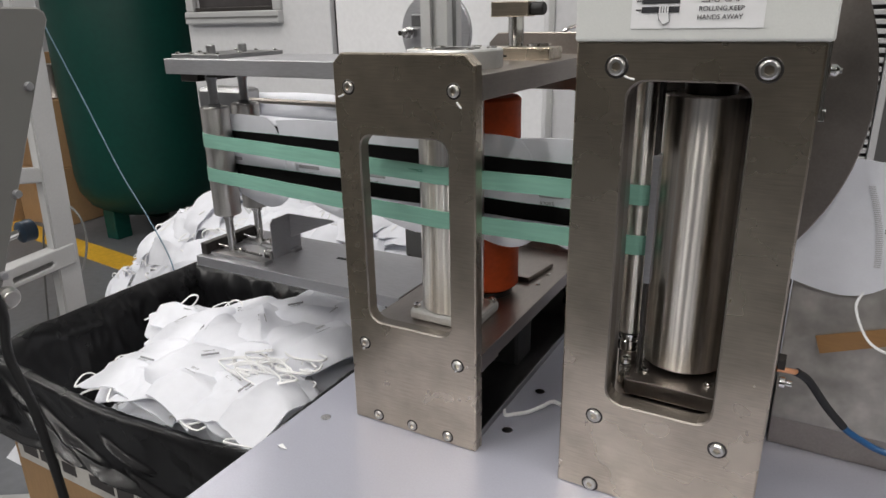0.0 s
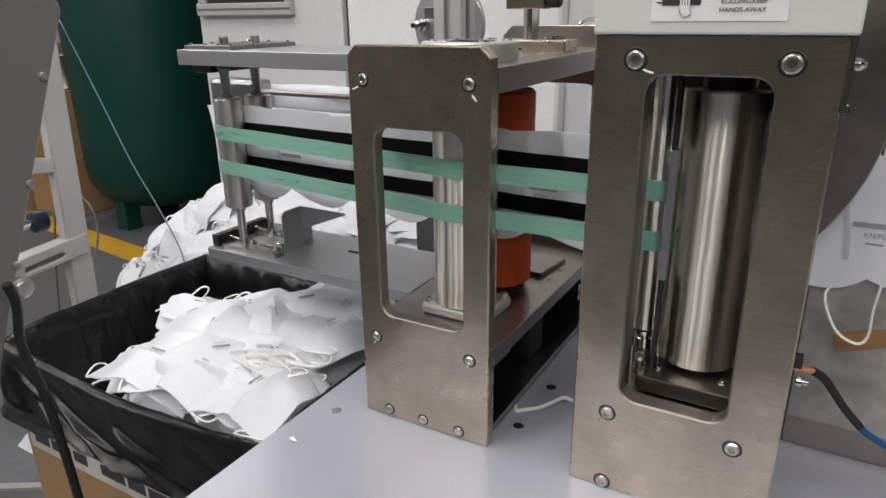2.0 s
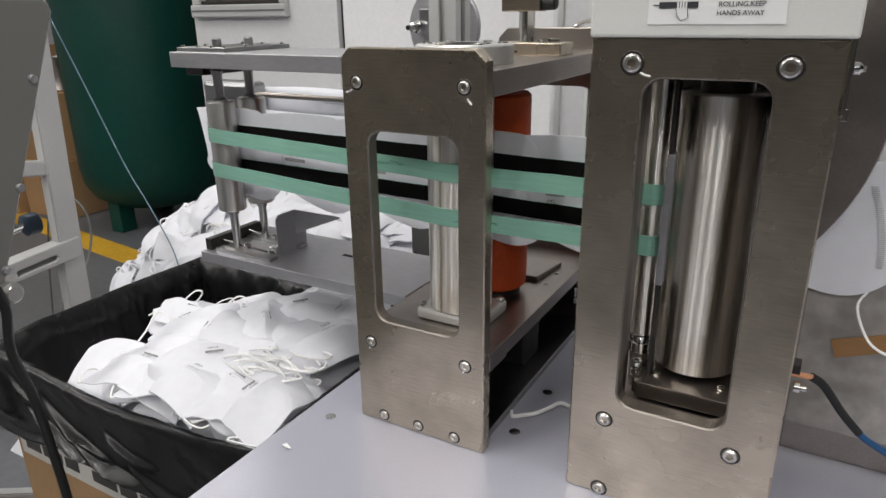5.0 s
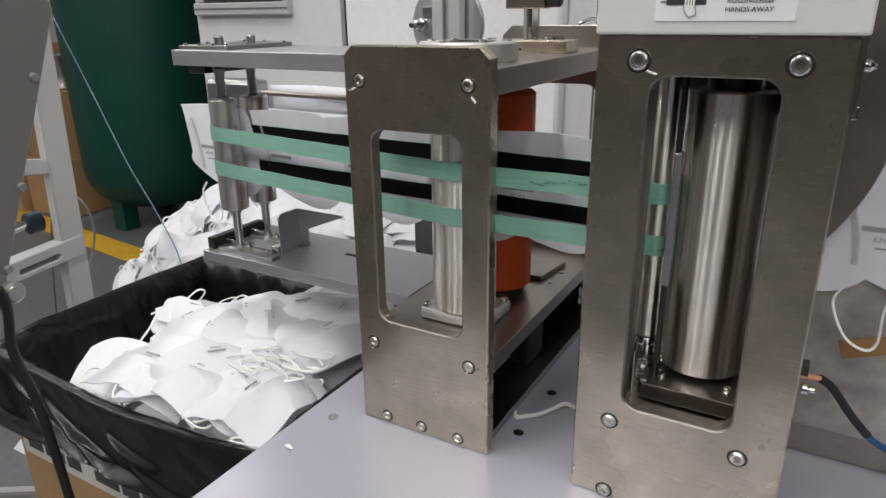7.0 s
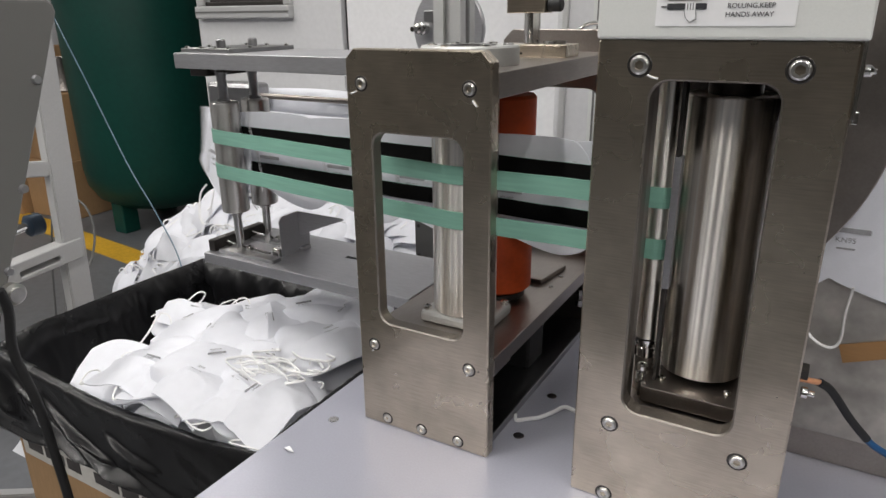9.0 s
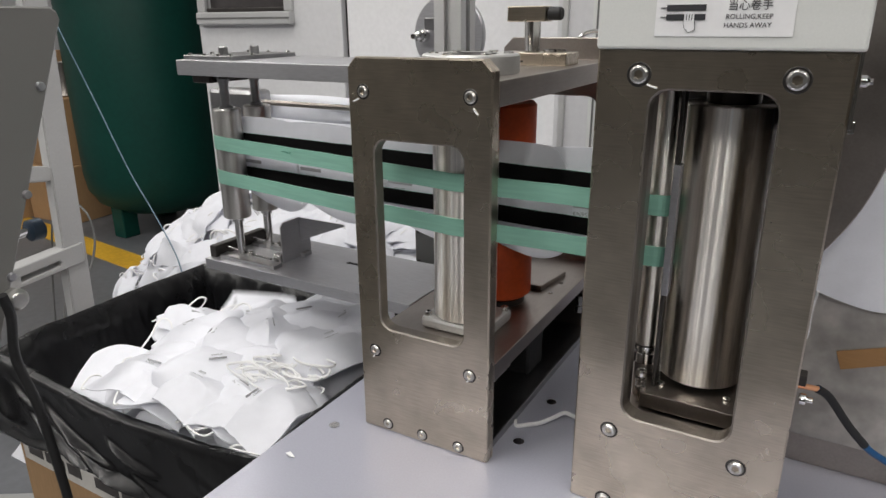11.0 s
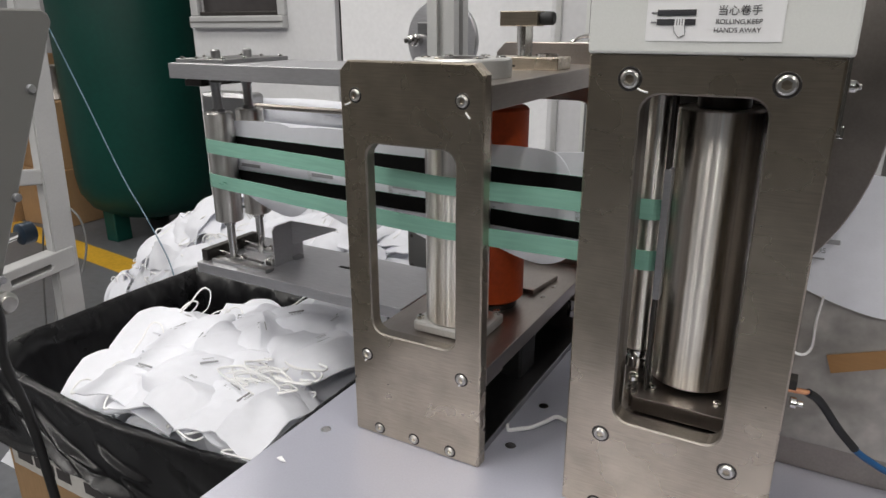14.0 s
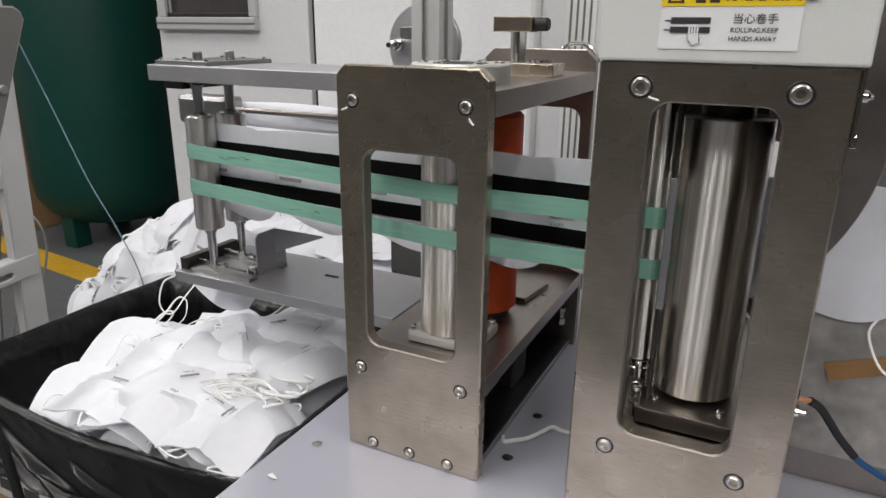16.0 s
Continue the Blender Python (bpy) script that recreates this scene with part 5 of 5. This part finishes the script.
def tank():
    at = (-3.27, 2.13, 0)
    t = thing("air_tank", at, "large dark green air tank on short legs", "air tank")
    r = 0.42
    prof = [(0.02, 0.105), (0.16, 0.115), (0.27, 0.145), (0.36, 0.20), (0.407, 0.28), (r, 0.38), (r, 2.3), (0.36, 2.42), (0.22, 2.52), (0.03, 2.56)]
    part("shell", lathe(prof, at, "z", 64), TANK, t, "dark green painted steel shell", True)
    for a in (-95, 25, 145):
        c, d = at[0] + 0.27 * math.cos(radians(a)), at[1] + 0.27 * math.sin(radians(a))
        part("leg", box(c - 0.05, c + 0.05, d - 0.05, d + 0.05, 0.0, 0.26, 0.006), TANK, t)


def shelf_boxes():
    for x, y, z, w, h, rz in ((-4.50, 1.98, 0, 0.54, 0.40, 8), (-4.50, 1.98, 0.40, 0.52, 0.33, -5), (-4.52, 2.0, 0.73, 0.50, 0.30, 6), (-5.2, 1.75, 0, 0.6, 0.5, 12), (-5.2, 1.75, 0.5, 0.55, 0.5, 4),
                              (-3.99, 2.02, 0, 0.40, 0.36, 4), (-3.98, 2.03, 0.36, 0.38, 0.41, -6)):
        b = thing("cardboard_box", (x, y, z), "brown cardboard shipping box", "box", "stacked boxes")
        m = Matrix.Translation((x, y, z)) @ pose(0, 0, 0, 0, 0, rz)
        bm = box(-w / 2, w / 2, -w / 2, w / 2, 0, h, 0.006)
        bm.transform(m)
        part("body", bm, CARDBOARD, b)
        tp = box(-0.03, 0.03, -w / 2 - 0.003, w / 2 + 0.003, h * 0.6, h + 0.003)
        tp.transform(m)
        part("tape", tp, TAPE, b)
        if w < 0.39:
            # the top box stands open, one flap hanging out over the front
            fl = box(-w / 2, w / 2, -0.004, 0, 0, 0.15)
            fl.transform(m @ Matrix.Translation((0, -w / 2 - 0.002, h)) @ pose(0, 0, 0, 148, 0, 0))
            part("flap", fl, CARDBOARD, b, "open flap")
    c = thing("metal_can", (-3.93, 2.02, 0.774), "grey metal can on a cardboard box", "can")
    part("can_body", lathe([(0.085, 0), (0.088, 0.004), (0.085, 0.010), (0.085, 0.19), (0.088, 0.196), (0.082, 0.20), (0.080, 0.194)], (-3.93, 2.02, 0.774), "z", 40), STEEL_SIDE, c, "", True)
    part("can_lid", cyl(0.079, 0.965, 0.970, (-3.93, 2.02), 40), STEEL_SIDE, c)
    f = thing("floor_hose", (-1.7, 0.62, 0.0), "thin grey blue air hose looping behind the stand", "air hose")
    pts = [(-1.78, 0.50, 0.004), (-1.72, 0.52, 0.20), (-1.7, 0.558, 0.388), (-1.7, 0.587, 0.422), (-1.7, 0.641, 0.458), (-1.7, 0.670, 0.504), (-1.7, 0.688, 0.571), (-1.71, 0.684, 0.645), (-1.78, 0.68, 0.675), (-1.95, 0.72, 0.62), (-2.15, 0.78, 0.35), (-2.3, 0.82, 0.004)]
    part("hose", tube(spline(pts, 6), 0.0035, 8), PANEL_PAINT, f, "", True)


def air_hose():
    h = thing("air_hose", (-0.981, 0.43, 0.66), "thin blue air hose hanging in front of the tank", "air hose")
    part("hose", tube(spline([(-1.37, 0.43, 1.38), (-1.276, 0.43, 1.211), (-1.180, 0.43, 1.040), (-1.098, 0.43, 0.890), (-1.036, 0.43, 0.802), (-0.981, 0.43, 0.712), (-0.963, 0.43, 0.64), (-0.955, 0.44, 0.55)], 8), 0.0014, 10), HOSE_BLUE, h, "", True)


# ---- what moves ----
RELEASE = [0.95, 2.73, 4.05, 5.65, 7.27, 8.93, 10.6, 12.13, 13.53, 15.31] + [16.95 + 1.6 * i for i in range(9)]
BELT_MASKS = []


def lane(x):
    """The masks' line across the table at x."""
    pts = ((-0.7, 0.148), (-0.43, 0.1330), (-0.066, 0.1185), (0.04, 0.1195), (0.14, 0.1290), (0.6, 0.1300))
    for (a, b), (c, d) in zip(pts, pts[1:]):
        if x <= c:
            return b + (d - b) * (x - a) / (c - a)
    return 0.1300


def lead(tau):
    """Place of a mask's leading edge so many seconds before it drops."""
    x = -0.49 + 0.074 * tau if tau < 5 else -0.12 + 0.0617 * (tau - 5)
    return x - 0.05


def belt_masks():
    proto = mask_thing("flat", 3)
    for k, r in enumerate(RELEASE):
        BELT_MASKS.append(proto if k == 0 else copy_thing(proto, Matrix.Identity(4)))


# masks that hang on the end rollers for a while: from, to
SNAG = {1: (2.92, 3.15), 7: (12.36, 12.6), 9: (15.52, 15.75)}
LANDING = {0: (-0.41, 0.18, 0.735, 20, 200), 1: (-0.515, 0.160, 0.736, -15, 140), 2: (-0.548, -0.004, 0.745, 22, 200), 3: (-0.49, 0.172, 0.742, 12, 80), 4: (-0.46, 0.172, 0.745, 8, 30),
           5: (-0.47, 0.195, 0.748, -10, 250), 6: (-0.51, 0.190, 0.752, 14, 10), 7: (-0.48, 0.200, 0.756, 12, 170), 8: (-0.565, 0.088, 0.768, 20, 190), 9: (-0.50, 0.200, 0.762, 10, 60)}


def loop_fold(r, t):
    """Degrees by which an ear loop is folded up behind its mask."""
    tau = r - t
    into = (0.235 - (lead(tau) + 0.05)) / 0.05
    out = (tau - 0.25) / 0.7
    return 172 * max(0.0, min(1.0, into, out))


FLECKS = []


def belt_flecks(unit):
    """Worn flecks on the belts' outer faces."""
    belts = [o for o in unit.children if o.name.split(".")[0] == "belt"]
    for k, (b, x0, t0) in enumerate(((belts[0], -0.40, 2.3), (belts[0], -0.385, 2.3), (belts[0], -0.365, 2.3), (belts[1], -0.29, 2.3), (belts[1], -0.262, 2.3), (belts[0], -0.09, 0.0))):
        z0, z1 = BELTS[0] if b is belts[0] else BELTS[1]
        z = z0 + (0.35 + 0.12 * (k % 3)) * (z1 - z0)
        bm = bmesh.new()
        rnd = random.Random(k)
        for i in range(4):
            a, h = -0.008 + 0.0045 * i, 0.0004 + 0.0005 * rnd.random()
            dz = rnd.uniform(-0.0018, 0.0018)
            box(a, a + 0.006 * rnd.random() + 0.002, -0.0003, 0.0002, dz, dz + h, 0, bm)
        f = part("scuff", bm, SCUFF, b)
        FLECKS.append((f, x0, t0, z))


def loop_place(path, s):
    n = len(path)
    total = sum(math.dist(path[i], path[(i + 1) % n]) for i in range(n))
    s %= total
    for i in range(n):
        a, b = path[i], path[(i + 1) % n]
        d = math.dist(a, b)
        if s <= d:
            u = s / max(d, 1e-9)
            return a[0] + (b[0] - a[0]) * u, a[1] + (b[1] - a[1]) * u, math.degrees(math.atan2(b[1] - a[1], b[0] - a[0]))
        s -= d


def motions():
    path = front_loop()
    for f, x0, t0, z in FLECKS:
        s0 = next(s / 1000 for s in range(20, 600) if loop_place(path, s / 1000)[0] >= x0)
        rows = []
        for i in range(161):
            t = i / 10
            x, y, a = loop_place(path, s0 + 0.0905 * (t - t0))
            m = Matrix.Translation((x, y, z)) @ pose(0, 0, 0, 0, 0, a) @ Matrix.Translation((0, -0.0016, 0))
            rows.append((t, m))
        walk(f, rows)
    for ob, loc, speed in ROLLERS:
        steps = int(abs(speed) * 16 / 80) + 1
        walk(ob, [(16 * i / steps, Matrix.Translation(loc) @ pose(0, 0, 0, 0, 0, speed * 16 * i / steps)) for i in range(steps + 1)])
    for k, (ob, r) in enumerate(zip(BELT_MASKS, RELEASE)):
        def on_belt(t):
            x = lead(r - t)
            ang = math.degrees(math.atan2(lane(x + 0.12) - lane(x), 0.12))
            return Matrix.Translation((x, lane(x), 1.030)) @ pose(0, 0, 0, 0, 0, ang)
        end = min(16.0, r)
        n = max(2, int(end / 0.8) + 1)
        rows = [(end * i / n, on_belt(end * i / n)) for i in range(n + 1)]
        if r < 16:
            m0 = on_belt(r)
            x, y, z, lean, turn = LANDING[k]
            rest = lay(x, y, z, turn, lean, 0)
            c0 = m0 @ Vector((0.06, 0, 0))
            c1 = rest @ Vector((0.06, 0, 0))
            q0, q1 = m0.to_quaternion(), rest.to_quaternion()
            start = r
            if k in SNAG:
                start = SNAG[k][1]
                hang, qh = Vector((-0.478, 0.158, 0.945)), pose(0, 0, 0, 0, 80, 8).to_quaternion()
                for u in (0.5, 1.0):
                    c = c0.lerp(hang, u)
                    c.z = c0.z + (hang.z - c0.z) * u * u
                    rows.append((r + (SNAG[k][0] - r) * u, Matrix.Translation(c) @ q0.slerp(qh, u).to_matrix().to_4x4() @ Matrix.Translation((-0.06, 0, 0))))
                c0, q0 = hang - Vector((0, 0, 0.012)), qh
                rows.append((start, Matrix.Translation(c0) @ q0.to_matrix().to_4x4() @ Matrix.Translation((-0.06, 0, 0))))
            for u in (0.25, 0.5, 0.75, 1.0):
                t = start + 0.42 * u
                if t > 16:
                    break
                c = c0.lerp(c1, u)
                c.z = c0.z + (c1.z - c0.z) * u * u
                q = q0.slerp(q1, u)
                rows.append((t, Matrix.Translation(c) @ q.to_matrix().to_4x4() @ Matrix.Translation((-0.06, 0, 0))))
            if rows[-1][0] < 16 and rows[-1][0] >= start + 0.41:
                rows.append((rows[-1][0] + 0.1, rest))
                if rows[-1][0] < 15.9:
                    rows.append((16.0, rest))
        if rows[-1][0] < 16:
            rows.append((16.0, rows[-1][1]))
        walk(ob, rows)
        loop = next(o for o in ob.children if o.name.split(".")[0] == "ear_loop")
        times = [i * 0.4 for i in range(41)] + [t for t in (r - 0.95, r - 0.7, r - 0.5, r - 0.25) if 0 < t < 16]
        walk(loop, [(t, Matrix.Translation(LOOP_AT) @ pose(0, 0, 0, loop_fold(r, t))) for t in sorted(times)])


room()
yellow_line()
white_partition()
table()
belt_flecks(exit_unit())
roller_press()
guard_cover()
feed_plinth()
rear_lane()
carton()
side_panel()
white_stand()
tank()
shelf_boxes()
air_hose()
cable_duct()
pile()
far_heap()
belt_masks()
motions()
